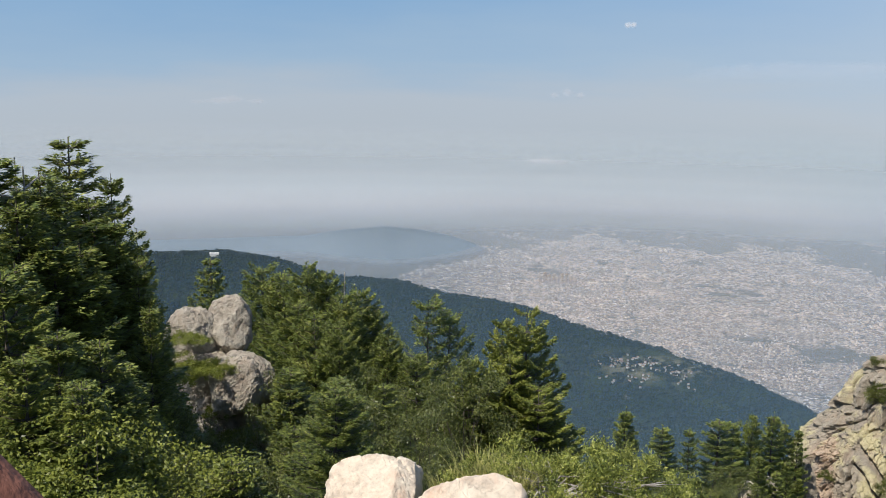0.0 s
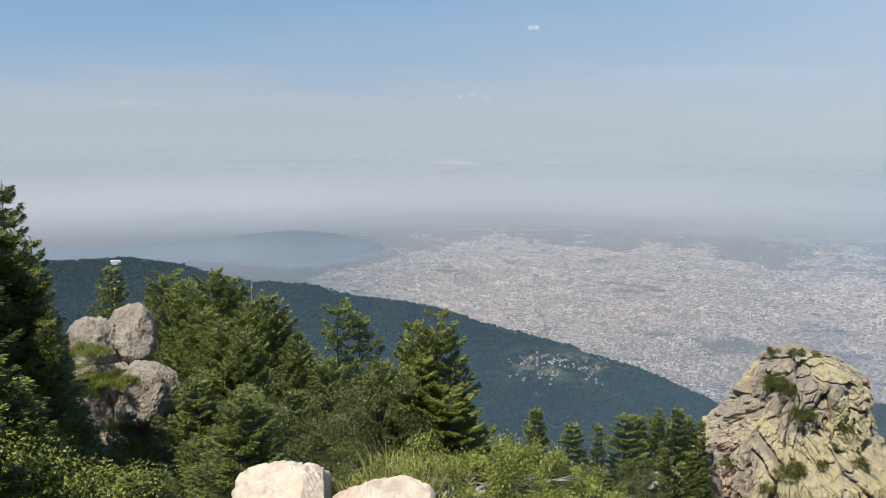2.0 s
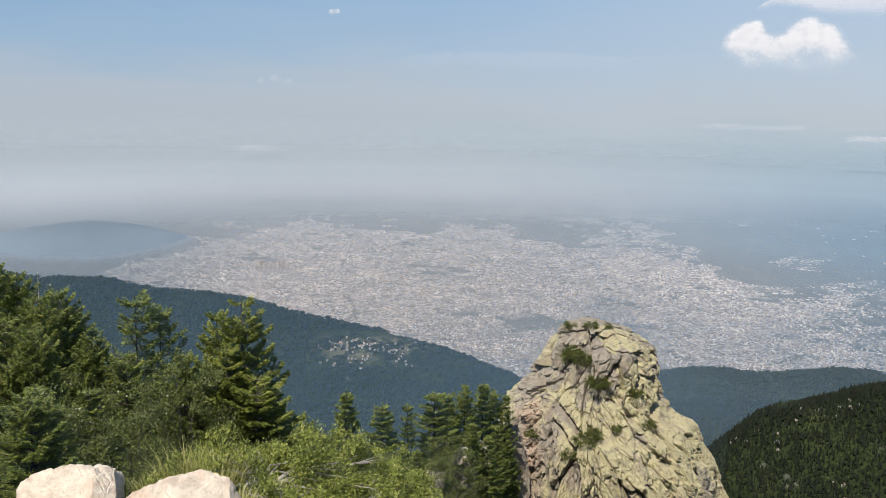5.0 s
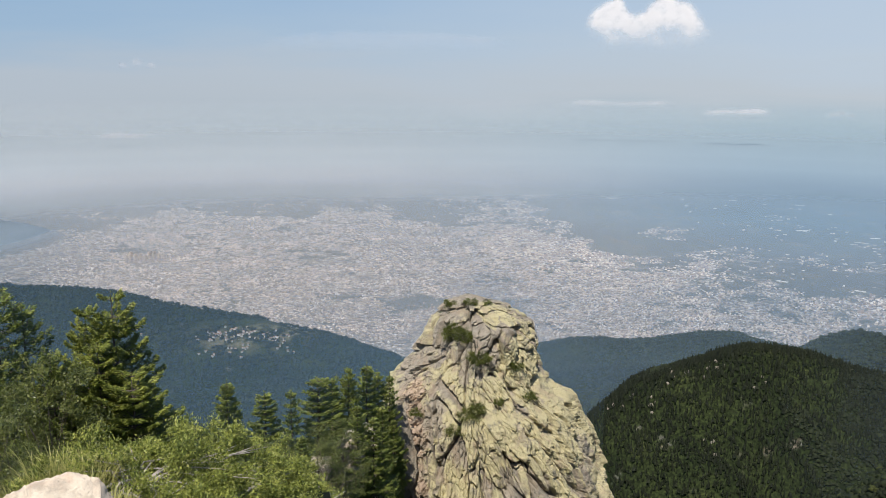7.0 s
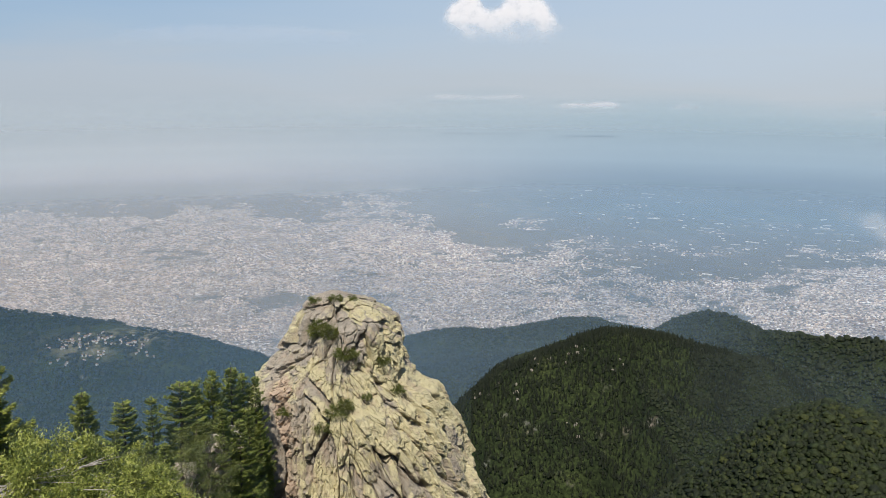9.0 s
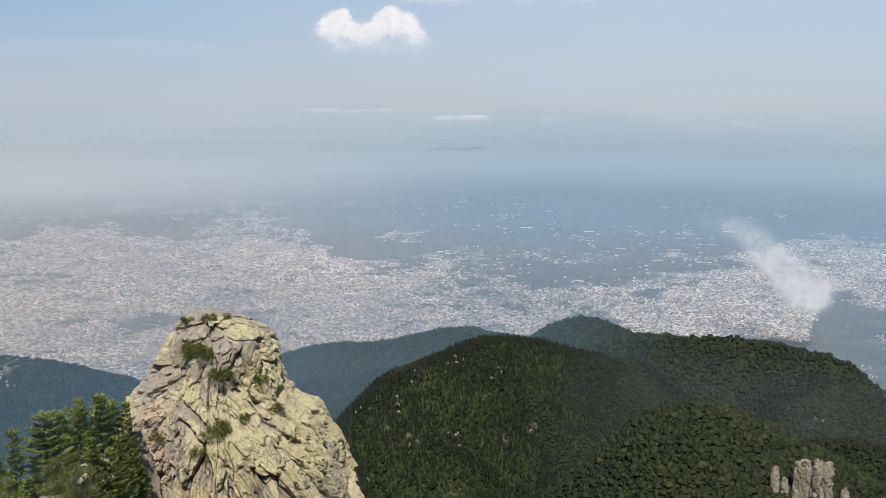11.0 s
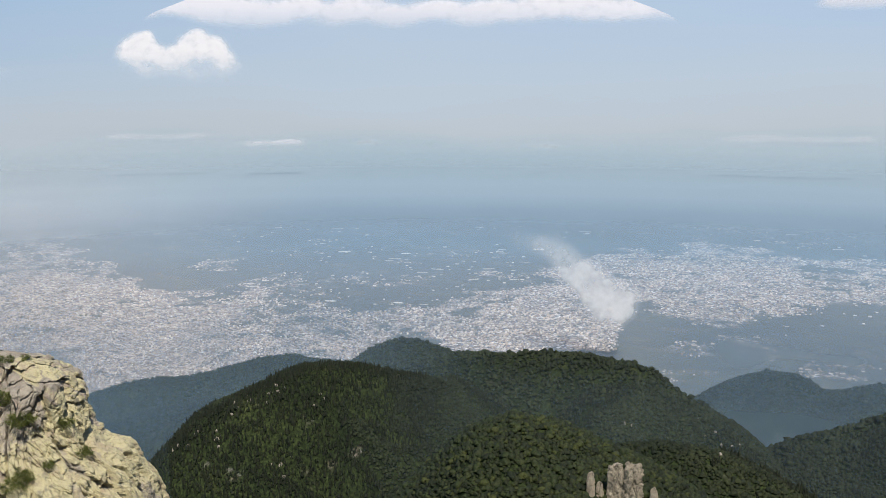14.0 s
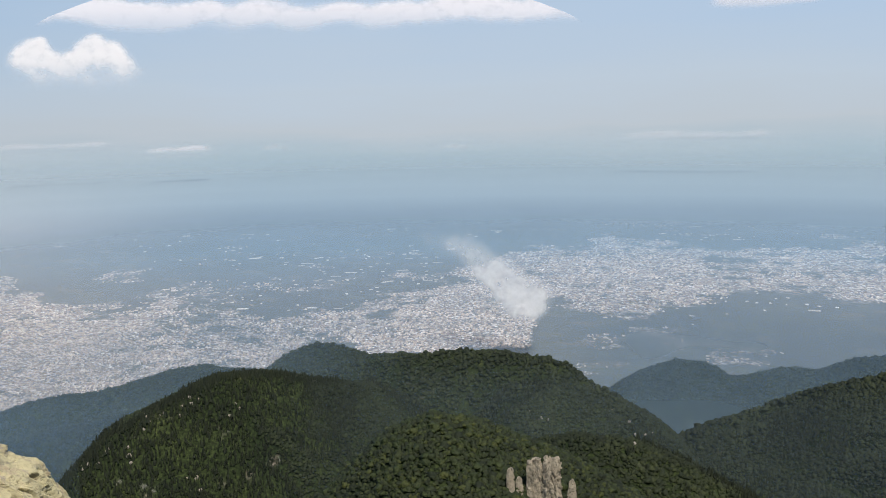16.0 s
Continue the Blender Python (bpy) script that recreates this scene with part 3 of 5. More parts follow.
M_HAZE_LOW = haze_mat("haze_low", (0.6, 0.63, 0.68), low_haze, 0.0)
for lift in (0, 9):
    haze_sheet("haze_over_plain", "see-through sheet painted as pale haze over the plain", [(1140, lift - 413), (1900, lift - 411), (2300, lift - 409), *[(2700 + 2050 * k / 16, lift - 405 + 240 * (k / 16) ** 2.4) for k in range(17)]], M_HAZE_LOW)
haze_sheet("haze_horizon", "glowing shell painted as low sky and milky horizon haze", [(4780, -430), (4780, -100), (4780, 250), (4780, 700), (4700, 1600)],
          haze_mat("glowing_backdrop", (0.6, 0.63, 0.68), painted_sky, glow=1.0))
haze_sheet("haze_in_valley", "see-through sheet painted as thin blue haze in the valley", [(300, -260), (300, -150), (300, -60), (300, -12)],
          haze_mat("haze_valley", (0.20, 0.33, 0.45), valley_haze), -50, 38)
haze_sheet("haze_behind_hill", "see-through sheet painted as thin blue haze behind the front hill", [(880, -440), (880, -330), (880, -260), (880, -168)],
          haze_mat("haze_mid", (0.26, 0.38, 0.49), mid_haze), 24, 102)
haze_sheet("haze_on_shoulder", "see-through sheet painted as faint blue haze before the long shoulder", [(600, -400), (600, -300), (600, -220), (600, -158)],
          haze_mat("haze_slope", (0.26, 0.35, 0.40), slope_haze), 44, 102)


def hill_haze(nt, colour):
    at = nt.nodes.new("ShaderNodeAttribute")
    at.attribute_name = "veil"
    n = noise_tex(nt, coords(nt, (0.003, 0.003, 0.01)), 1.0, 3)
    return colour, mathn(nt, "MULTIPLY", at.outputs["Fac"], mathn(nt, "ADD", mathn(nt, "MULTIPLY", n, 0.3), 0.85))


def draped_haze(name, label, material, a0, a1, r0, r1, over):
    """A see-through skin painted as haze over a rise in the plain, thinner where the ground stands higher."""
    azs, rs = np.arange(a0, a1, 0.4), np.arange(r0, r1, 12.0)
    r, a = np.meshgrid(rs, azs, indexing="ij")
    x, y = r * np.sin(np.radians(a)), r * np.cos(np.radians(a))
    z = height(x, y)
    me = mesh_np(name, np.stack([x, y, np.maximum(z, PLAIN) + over], -1).reshape(-1, 3), grid_faces(len(rs), len(azs)), material, True)
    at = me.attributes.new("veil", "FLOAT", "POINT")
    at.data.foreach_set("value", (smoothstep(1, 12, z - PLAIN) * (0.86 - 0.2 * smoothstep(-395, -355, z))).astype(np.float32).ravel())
    return tagged(new(name, me), label, "haze", kind="structure")


# distance haze of the hill, painted on a tinted skin just above it
draped_haze("haze_on_hill", "see-through skin painted as blue-grey haze over the low hill", haze_mat("haze_hill", (0.27, 0.325, 0.375), hill_haze, 0.0), -34, 8, 1900, 2640, 5.0)

# ---- the city on the plain ----
def boxes_np(x, y, z, wx, wy, h, turn):
    """Many boxes without floors, as arrays."""
    n = len(x)
    c, s = np.cos(turn), np.sin(turn)
    base = np.array([(-1, -1), (1, -1), (1, 1), (-1, 1)], float) / 2
    px = base[None, :, 0] * wx[:, None]
    py = base[None, :, 1] * wy[:, None]
    gx = x[:, None] + px * c[:, None] - py * s[:, None]
    gy = y[:, None] + px * s[:, None] + py * c[:, None]
    lo = np.stack([gx, gy, np.broadcast_to(z[:, None], gx.shape)], -1)
    hi = np.stack([gx, gy, np.broadcast_to((z + h)[:, None], gx.shape)], -1)
    v = np.concatenate([lo, hi], 1).reshape(-1, 3)
    f = np.array([(0, 1, 5, 4), (1, 2, 6, 5), (2, 3, 7, 6), (3, 0, 4, 7), (4, 5, 6, 7)])
    return v, (np.arange(n)[:, None, None] * 8 + f[None]).reshape(-1, 4)


def wall_mat(name, stops, district=0.0):
    m, nt, out = node_mat(name)
    geo = nt.nodes.new("ShaderNodeNewGeometry")
    col = ramp(nt, geo.outputs["Random Per Island"], stops)
    col = mixc(nt, mathn(nt, "MULTIPLY", noise_tex(nt, coords(nt), 0.25, 3), 0.2), col, (0.25, 0.22, 0.2))
    if district:
        # older and newer quarters differ in their roofs
        col = mixc(nt, 1.0, col, ramp(nt, noise_tex(nt, coords(nt), district, 5, 0.6), [(0.34, (0.55, 0.56, 0.58)), (0.5, (0.92, 0.9, 0.88)), (0.66, (1.25, 1.2, 1.15))]), "MULTIPLY")
    p = add(nt, "ShaderNodeBsdfPrincipled", Roughness=0.85)
    nt.links.new(col, p.inputs["Base Color"])
    nt.links.new(p.outputs[0], out.inputs[0])
    return m


M_CITY = wall_mat("city_walls", [(0.0, (0.24, 0.18, 0.15)), (0.3, (0.45, 0.35, 0.28)), (0.55, (0.64, 0.55, 0.46)), (0.82, (0.78, 0.67, 0.57)), (1.0, (0.9, 0.83, 0.74))], 0.012)


def city():
    rng = np.random.default_rng(4)
    step = 0.0021
    a = np.arange(-12, 88, math.degrees(step))
    r = 1400 * np.exp(np.arange(0, math.log(4300 / 1400), step * 2.6))
    aa, rr = np.meshgrid(a, r)
    aa = aa.ravel() + rng.uniform(-0.45, 0.45, aa.size) * math.degrees(step)
    rr = rr.ravel() * (1 + rng.uniform(-0.45, 0.45, rr.size) * step)
    x, y = rr * np.sin(np.radians(aa)), rr * np.cos(np.radians(aa))
    el = np.degrees(np.arctan2(PLAIN, rr))
    dens = town(aa, rr)
    keep = (rng.uniform(0, 1, aa.size) < np.clip(dens * 1.1 - 0.12, 0, 0.82) * (1 - 0.4 * smoothstep(42, 56, aa))) & (height(x, y) < PLAIN + 2)
    x, y, rr, aa = x[keep], y[keep], rr[keep], aa[keep]
    n = len(x)
    big = rng.uniform(0, 1, n)
    mill = smoothstep(66, 72, aa) * 0.12 + 0.035
    w = rr * step * rng.uniform(0.5, 1.25, n) * np.where(big > 1 - mill, 2.8, 1.0)
    d = rr * step * rng.uniform(0.8, 2.0, n)
    h = rng.gamma(2.5, 0.26, n) + 0.4 + 3.5 * (rng.uniform(0, 1, n) > 0.985)
    turn = 0.35 * fbm(x / 300, y / 300, None, 2, 61) - np.radians(aa) + 0.15
    v, f = boxes_np(x, y, np.full(n, PLAIN - 1.0), w, d, np.minimum(h, 7) + 1.0, turn)
    me = mesh_np("city_buildings", v, f, M_CITY)
    tagged(new("city_buildings", me), "dense city of pale and terracotta blocks on the plain", "buildings", kind="stuff")
    # factory halls and glasshouses scattered over the fields
    k = 800
    aa, el = rng.uniform(34, 90, k), -np.abs(rng.normal(9.6, 1.7, k))
    ok = (el < -6.3) & (el > -13.5)
    aa, el = aa[ok], el[ok]
    rr = PLAIN / np.tan(np.radians(el))
    x, y = rr * np.sin(np.radians(aa)), rr * np.cos(np.radians(aa))
    ok = (fbm(x / 240, y / 240, None, 3, 71) > 0.1) & (height(x, y) < PLAIN + 2)
    x, y, rr, aa = x[ok], y[ok], rr[ok], aa[ok]
    n = len(x)
    v, f = boxes_np(x, y, np.full(n, PLAIN - 1.0), rr * rng.uniform(0.0016, 0.004, n) * rng.choice([1, 1, 1, 3.5], n), rr * rng.uniform(0.002, 0.005, n), rng.uniform(1.0, 2.2, n), -np.radians(aa) + rng.normal(0, 0.25, n))
    me = mesh_np("factory_halls", v, f, wall_mat("hall_roofs", [(0.0, (0.34, 0.31, 0.27)), (0.5, (0.58, 0.54, 0.47)), (1.0, (0.85, 0.82, 0.75))]))
    tagged(new("factory_halls", me), "long pale factory halls scattered among the fields", "buildings", kind="stuff")


city()


def tower_block(az, el, tall):
    r = (PLAIN + 6) / math.tan(radians(el))
    x, y = spot(az, r)
    one = np.array([1.0])
    base = tagged(new("tower_block"), "tall cream apartment tower in the city", "tower", "city towers")
    base.location = (x, y, PLAIN)
    v, f = boxes_np(0 * one, 0 * one, 0 * one, 6 * one, 6 * one, tall * one, 0.4 * one)
    under(new("wall", mesh_np("wall", v, f, M_TOWER)), base)
    v, f = boxes_np(0 * one, 0 * one, tall * one, 2.5 * one, 2.5 * one, 1.5 * one, 0.4 * one)
    under(new("roof_house", mesh_np("roof_house", v, f, M_TOWER)), base)


M_TOWER = wall_mat("tower_walls", [(0.0, (0.46, 0.37, 0.3)), (1.0, (0.55, 0.46, 0.39))])
for i in range(9):
    tower_block(6.2 + 0.27 * i, -11.25 - 0.05 * (i % 3), 15 + 3 * ((i * 7) % 4))
for i, (ta, te) in enumerate(((1.5, -10.7), (14.6, -11.7), (15.2, -11.9), (19.5, -12.4), (23.4, -12.2), (30.2, -10.2), (13.2, -9.6))):
    tower_block(ta, te, 9 + 2 * (i % 3))


# ---- woods on the far slopes ----
def crown_shape(rng, pointed, n_ring, n_lev):
    """One tree crown as a lumpy closed hull of a few dozen faces, height 1."""
    lev = np.linspace(0, 1, n_lev + 2)[1:-1]
    ang = np.arange(n_ring) * 2 * math.pi / n_ring
    rad = (1 - lev) ** 0.8 * 0.5 if pointed else np.sin(np.pi * (0.12 + 0.86 * lev)) ** 0.7 * 0.5
    v = [(0, 0, 0.3)]
    for l, q in zip(lev, rad):
        off = rng.uniform(0, 1)
        for a in ang:
            k = q * rng.uniform(0.5, 1.4) + 0.03
            v.append((k * math.cos(a + off), k * math.sin(a + off), l + rng.uniform(-0.16, 0.16)))
    v.append((0, 0, 1.0))
    f = []
    top = len(v) - 1
    for j in range(n_ring):
        j2 = (j + 1) % n_ring
        for l in range(n_lev - 1):
            p, q = 1 + l * n_ring, 1 + (l + 1) * n_ring
            f += [(p + j, p + j2, q + j2), (p + j, q + j2, q + j)]
        f.append((1 + (n_lev - 1) * n_ring + j, 1 + (n_lev - 1) * n_ring + j2, top))
    return np.array(v), np.array(f)


def scatter(name, label, x, y, z, size, wide, pointed, material, rng, n_ring=6, n_lev=3):
    shapes = [crown_shape(rng, pointed, n_ring, n_lev) for _ in range(9)]
    pick = rng.integers(0, len(shapes), len(x))
    turn = rng.uniform(0, 6.283, len(x))
    vs, fs, n0 = [], [], 0
    for i, (v, f) in enumerate(shapes):
        m = pick == i
        c, s = np.cos(turn[m])[:, None], np.sin(turn[m])[:, None]
        w, h = (size[m] * wide[m])[:, None], size[m][:, None]
        px = (v[None, :, 0] * c - v[None, :, 1] * s) * w + x[m][:, None]
        py = (v[None, :, 0] * s + v[None, :, 1] * c) * w + y[m][:, None]
        pz = v[None, :, 2] * h + z[m][:, None] - 0.06 * h
        vs.append(np.stack([px, py, pz], -1).reshape(-1, 3))
        fs.append((np.arange(m.sum())[:, None, None] * len(v) + f[None]).reshape(-1, 3) + n0)
        n0 += m.sum() * len(v)
    me = mesh_np(name, np.concatenate(vs), np.concatenate(fs), material, not pointed)
    return tagged(new(name, me), label, "forest", kind="stuff")


def woods(name, label, a0, a1, r0, r1, pitch, size, pointed, seed, k_gap, lean=0.0, n_ring=6, n_lev=3, material=None):
    """Trees over a sector of the slopes; they leave gaps where the noise says so."""
    rng = np.random.default_rng(seed)
    n = int(0.5 * radians(a1 - a0) * (r1 * r1 - r0 * r0) / (pitch * pitch))
    az = rng.uniform(a0, a1, n)
    r = np.sqrt(rng.uniform(r0 * r0, r1 * r1, n))
    x, y = r * np.sin(np.radians(az)), r * np.cos(np.radians(az))
    z = height(x, y)
    kind = fbm(x / 75, y / 75, None, 3, 91) + 0.6 * (1 - smoothstep(44, 56, az)) - 0.25 * smoothstep(52, 58, az)
    keep = (kind * (1 if pointed else -1) > k_gap) & ((z > PLAIN + 3) | (r < 1180)) & (np.degrees(np.arctan2(z, r)) > -26.3)
    # the village clearings and bare stony places
    open_ = (np.abs(az - 13.2) < 3.6) & (np.abs(np.degrees(np.arctan2(z, r)) + 16.3) < 1.1)
    keep &= ~open_ | (fbm(x / 30, y / 30, None, 3, 95) > 0.2)
    # none where a nearer rise hides them
    ga, gr = np.arange(a0 - 1, a1 + 1.3, 0.3), np.arange(300, r1 + 10, 6.0)
    G, A = np.meshgrid(gr, ga)
    up = np.maximum.accumulate(height(G * np.sin(np.radians(A)), G * np.cos(np.radians(A))) / G, 1)
    seen = up[np.clip(((az - ga[0]) / 0.3).astype(int), 0, len(ga) - 1), np.clip(((r - 300) / 6).astype(int) - 2, 0, len(gr) - 1)]
    keep &= (z + size * 1.5) / r > seen
    x, y, z, r = x[keep], y[keep], z[keep], r[keep]
    s = size * rng.uniform(0.55, 1.2, len(x)) * (1 + 0.5 * (rng.uniform(0, 1, len(x)) > 0.9))
    w = rng.uniform(0.38, 0.56, len(x)) if pointed else rng.uniform(0.95, 1.4, len(x))
    return scatter(name, label, x, y, z, s, w, pointed, material or M_FOREST, rng, n_ring, n_lev)


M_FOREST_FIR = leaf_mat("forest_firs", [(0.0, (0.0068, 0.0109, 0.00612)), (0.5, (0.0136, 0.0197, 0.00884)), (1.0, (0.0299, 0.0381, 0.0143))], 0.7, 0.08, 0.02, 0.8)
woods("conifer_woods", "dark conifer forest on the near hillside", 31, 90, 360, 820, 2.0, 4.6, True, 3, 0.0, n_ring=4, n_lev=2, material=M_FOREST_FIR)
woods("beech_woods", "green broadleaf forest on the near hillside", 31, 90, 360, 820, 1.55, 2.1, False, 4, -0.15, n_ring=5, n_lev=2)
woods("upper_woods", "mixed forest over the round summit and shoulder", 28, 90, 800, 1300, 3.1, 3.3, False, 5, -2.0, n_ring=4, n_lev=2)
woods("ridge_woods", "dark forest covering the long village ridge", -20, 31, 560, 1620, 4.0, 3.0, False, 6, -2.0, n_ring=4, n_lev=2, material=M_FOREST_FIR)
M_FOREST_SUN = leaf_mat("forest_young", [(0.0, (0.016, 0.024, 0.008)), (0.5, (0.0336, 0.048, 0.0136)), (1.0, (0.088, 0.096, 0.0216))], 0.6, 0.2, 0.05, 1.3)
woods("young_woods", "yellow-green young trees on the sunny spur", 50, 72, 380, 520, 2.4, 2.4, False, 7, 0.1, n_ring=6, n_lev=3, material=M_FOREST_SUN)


# ---- village on the ridge ----
M_WALL = wall_mat("house_walls", [(0.0, (0.6, 0.55, 0.49)), (0.4, (0.85, 0.82, 0.77)), (1.0, (0.95, 0.93, 0.9))])
M_TILES = wall_mat("roof_tiles", [(0.0, (0.28, 0.13, 0.08)), (0.5, (0.4, 0.24, 0.16)), (1.0, (0.6, 0.5, 0.42))])


def gable(w, d, h, rise):
    """Walls and a saddle roof with eaves, as two bmeshes."""
    one = np.array([1.0])
    wall = boxes_np(0 * one, 0 * one, -1.6 * one, w * one, d * one, (h + 1.6) * one, 0 * one)
    e = 0.4
    v = [(-w / 2 - e, -d / 2 - e, h), (w / 2 + e, -d / 2 - e, h), (w / 2 + e, d / 2 + e, h), (-w / 2 - e, d / 2 + e, h), (-w / 2 - e, 0, h + rise), (w / 2 + e, 0, h + rise)]
    f = [(0, 1, 5), (0, 5, 4), (2, 3, 4), (2, 4, 5), (0, 4, 3), (1, 2, 5), (0, 3, 2), (0, 2, 1)]
    return wall, (np.array(v), np.array(f))


def house(az, el, w, d, h, turn, label="pale village house with a terracotta tile roof", group="village houses"):
    rs = np.linspace(620, 1900, 800)
    x, y = rs * math.sin(radians(az)), rs * math.cos(radians(az))
    z = height(x, y)
    over = np.degrees(np.arctan2(z, rs)) >= el
    i = int(np.argmax(over)) if over.any() else int(np.argmax(np.arctan2(z, rs)))
    base = tagged(new("house"), label, "house", group)
    base.matrix_world = pose(x[i], y[i], z[i] + 0.8, 0, 0, turn)
    wall, roof = gable(w, d, h, 0.25 * d)
    under(new("wall", mesh_np("wall", *wall, M_WALL)), base)
    under(new("roof", mesh_np("roof", *roof, M_TILES if "terracotta" in label else M_WALL)), base)
    return x[i], y[i]


hr = random.Random(8)
for ha, he, hn in ((10.6, -16.3, 8), (11.4, -16.1, 14), (12.4, -15.95, 14), (13.3, -16.15, 10), (14.3, -16.35, 12), (15.2, -16.55, 8), (12.2, -16.8, 9), (13.0, -17.2, 6), (15.3, -17.1, 5), (10.9, -17.0, 5), (6.6, -15.4, 3)):
    for i in range(hn):
        house(ha + hr.gauss(0, 0.34), he + hr.gauss(0, 0.17), hr.uniform(1.3, 2.6), hr.uniform(1.2, 1.9), hr.uniform(0.5, 0.9), hr.uniform(0, 180))
house(-14.1, -9.9, 14, 6, 4, 10, "white mountain lodge on the wooded ridge", "lodge")


# ---- clouds and smoke ----
def cloud_mat(name, colour, grain=0.012, ragged=1.7, soft=(0.15, 0.85), rough=0.58):
    m, nt, out = node_mat(name)
    p = add(nt, "ShaderNodeBsdfDiffuse")
    t = add(nt, "ShaderNodeBsdfTranslucent")
    p.inputs[0].default_value = (*colour, 1)
    t.inputs[0].default_value = (*colour, 1)
    mx = add(nt, "ShaderNodeMixShader", Fac=0.35)
    nt.links.new(p.outputs[0], mx.inputs[1])
    nt.links.new(t.outputs[0], mx.inputs[2])
    # the thin margin lets the sky through
    at = nt.nodes.new("ShaderNodeAttribute")
    at.attribute_name = "veil"
    n = noise_tex(nt, coords(nt), grain, 6, rough)
    dens = mapr(nt, mathn(nt, "ADD", at.outputs["Fac"], mathn(nt, "MULTIPLY", mathn(nt, "SUBTRACT", n, 0.5), ragged)), soft[0], soft[1], 0.0, 1.0)
    dens = mathn(nt, "MULTIPLY", dens, mapr(nt, at.outputs["Fac"], 0.0, 0.7, 0.0, 1.0))
    dens2 = nt.nodes.new("ShaderNodeAttribute")
    dens2.attribute_name = "thick"
    dens = mathn(nt, "MULTIPLY", dens, dens2.outputs["Fac"])
    clear = add(nt, "ShaderNodeBsdfTransparent")
    mix = add(nt, "ShaderNodeMixShader")
    nt.links.new(dens, mix.inputs[0])
    nt.links.new(clear.outputs[0], mix.inputs[1])
    nt.links.new(mx.outputs[0], mix.inputs[2])
    nt.links.new(mix.outputs[0], out.inputs[0])
    return m


M_CLOUD = cloud_mat("cloud", (0.74, 0.70, 0.68), 0.017, 1.7, (0.0, 1.25))
M_BANK = cloud_mat("cloud_bank", (0.68, 0.65, 0.66), 0.01, 1.5, (0.0, 1.2), 0.56)
M_WISP = cloud_mat("cloud_wisp", (0.66, 0.63, 0.65), 0.01, 1.7, (0.1, 1.5), 0.5)
M_SMOKE = cloud_mat("smoke", (0.66, 0.68, 0.70), 0.028, 2.5, (0.0, 1.8), 0.56)


def puff(name, label, az, el, dist, wide, tall, thick, lumps, seed, material, category="cloud", gain=1.25, lean=0.0, n=48):
    """A far cloud: a shallow billowing sheet, dense in the middle, thin at its margin."""
    rng = np.random.default_rng(seed)
    u, v = np.meshgrid(np.linspace(-1, 1, n), np.linspace(-1, 1, n))
    fill = np.zeros_like(u)
    bulge = np.zeros_like(u)
    for cx, cy, q, *weight in lumps:
        d = np.hypot((u - cx) / (0.6 if wide < 20 else 0.17), v - cy) / q
        fill = fill + np.exp(-2.2 * d * d) * (weight[0] if weight else 1.0)
    edge = np.minimum(1 - np.abs(u), 1 - np.abs(v))
    bulge = np.sqrt(np.clip(fill * 0.8 - 0.1, 0, 1))
    fill = np.minimum(np.clip(fill * gain - 0.24 * gain, 0, 1.15), edge * 4)
    veil = thick * (0.15 + 0.85 * smoothstep(-0.7, 0.3, v)) if category == "cloud" else thick * (0.5 + 0.5 * smoothstep(0.7, -0.5, v))
    if material is M_WISP:
        veil = veil * 0.6
    half_w, half_h = dist * math.tan(radians(wide / 2)), dist * math.tan(radians(tall / 2))
    x, y = spot(az, dist)
    z = dist * math.tan(radians(el))
    bump = bulge * half_h * 0.12
    c, s = math.cos(radians(az)), math.sin(radians(az))
    du = u * half_w + lean * v * half_h
    # the sheet leans back, its top farther off
    back = 0.6 * v * half_h - bump
    px = du * c + back * s
    py = -du * s + back * c
    ob_v = np.stack([px, py, v * half_h], -1).reshape(-1, 3)
    me = mesh_np(name, ob_v, grid_faces(n, n), material, True)
    for key, val in (("veil", fill), ("thick", veil)):
        at = me.attributes.new(key, "FLOAT", "POINT")
        at.data.foreach_set("value", val.astype(np.float32).ravel())
    ob = tagged(new(name, me), label, category, "clouds" if category == "cloud" else "")
    ob.location = (x, y, z)
    return ob


puff("cloud", "bright white cumulus cloud with two humps", 37.6, 2.3, 4640, 8.8, 4.9, 0.9, [(-0.66, 0.2, 0.36), (-0.56, 0.36, 0.4), (-0.46, 0.42, 0.36), (-0.38, 0.56, 0.26), (-0.36, 0.2, 0.34), (-0.17, 0.14, 0.32), (0.02, 0.24, 0.34), (0.14, 0.46, 0.4), (0.27, 0.58, 0.36), (0.36, 0.34, 0.44), (0.5, 0.42, 0.34), (0.6, 0.16, 0.36), (-0.15, -0.15, 0.5, 0.85), (0.2, -0.25, 0.6, 0.85), (-0.5, -0.25, 0.55, 0.85), (0.6, -0.25, 0.5, 0.85), (-0.8, -0.1, 0.4, 0.3), (0.85, -0.1, 0.4, 0.3)], 2, M_CLOUD, gain=0.95)
bank = random.Random(12)
puff("cloud", "long white cloud bank overhead", 51.5, 5.3, 4640, 40, 4.4, 1.0, [(-0.92 + 1.84 * i / 33, 0.42 - 0.42 * (1 - (i / 16.5 - 1) ** 2) + bank.uniform(-0.22, 0.2), bank.uniform(0.42, 0.7)) for i in range(34)], 3, M_BANK, gain=0.85, n=110)
puff("cloud", "long white streak of cloud", 77.5, 5.4, 4300, 9, 2.2, 0.8, [(-0.4, 0, 0.7), (0.0, 0.1, 0.8), (0.4, 0.1, 0.7), (0.7, 0.2, 0.5)], 4, M_BANK)
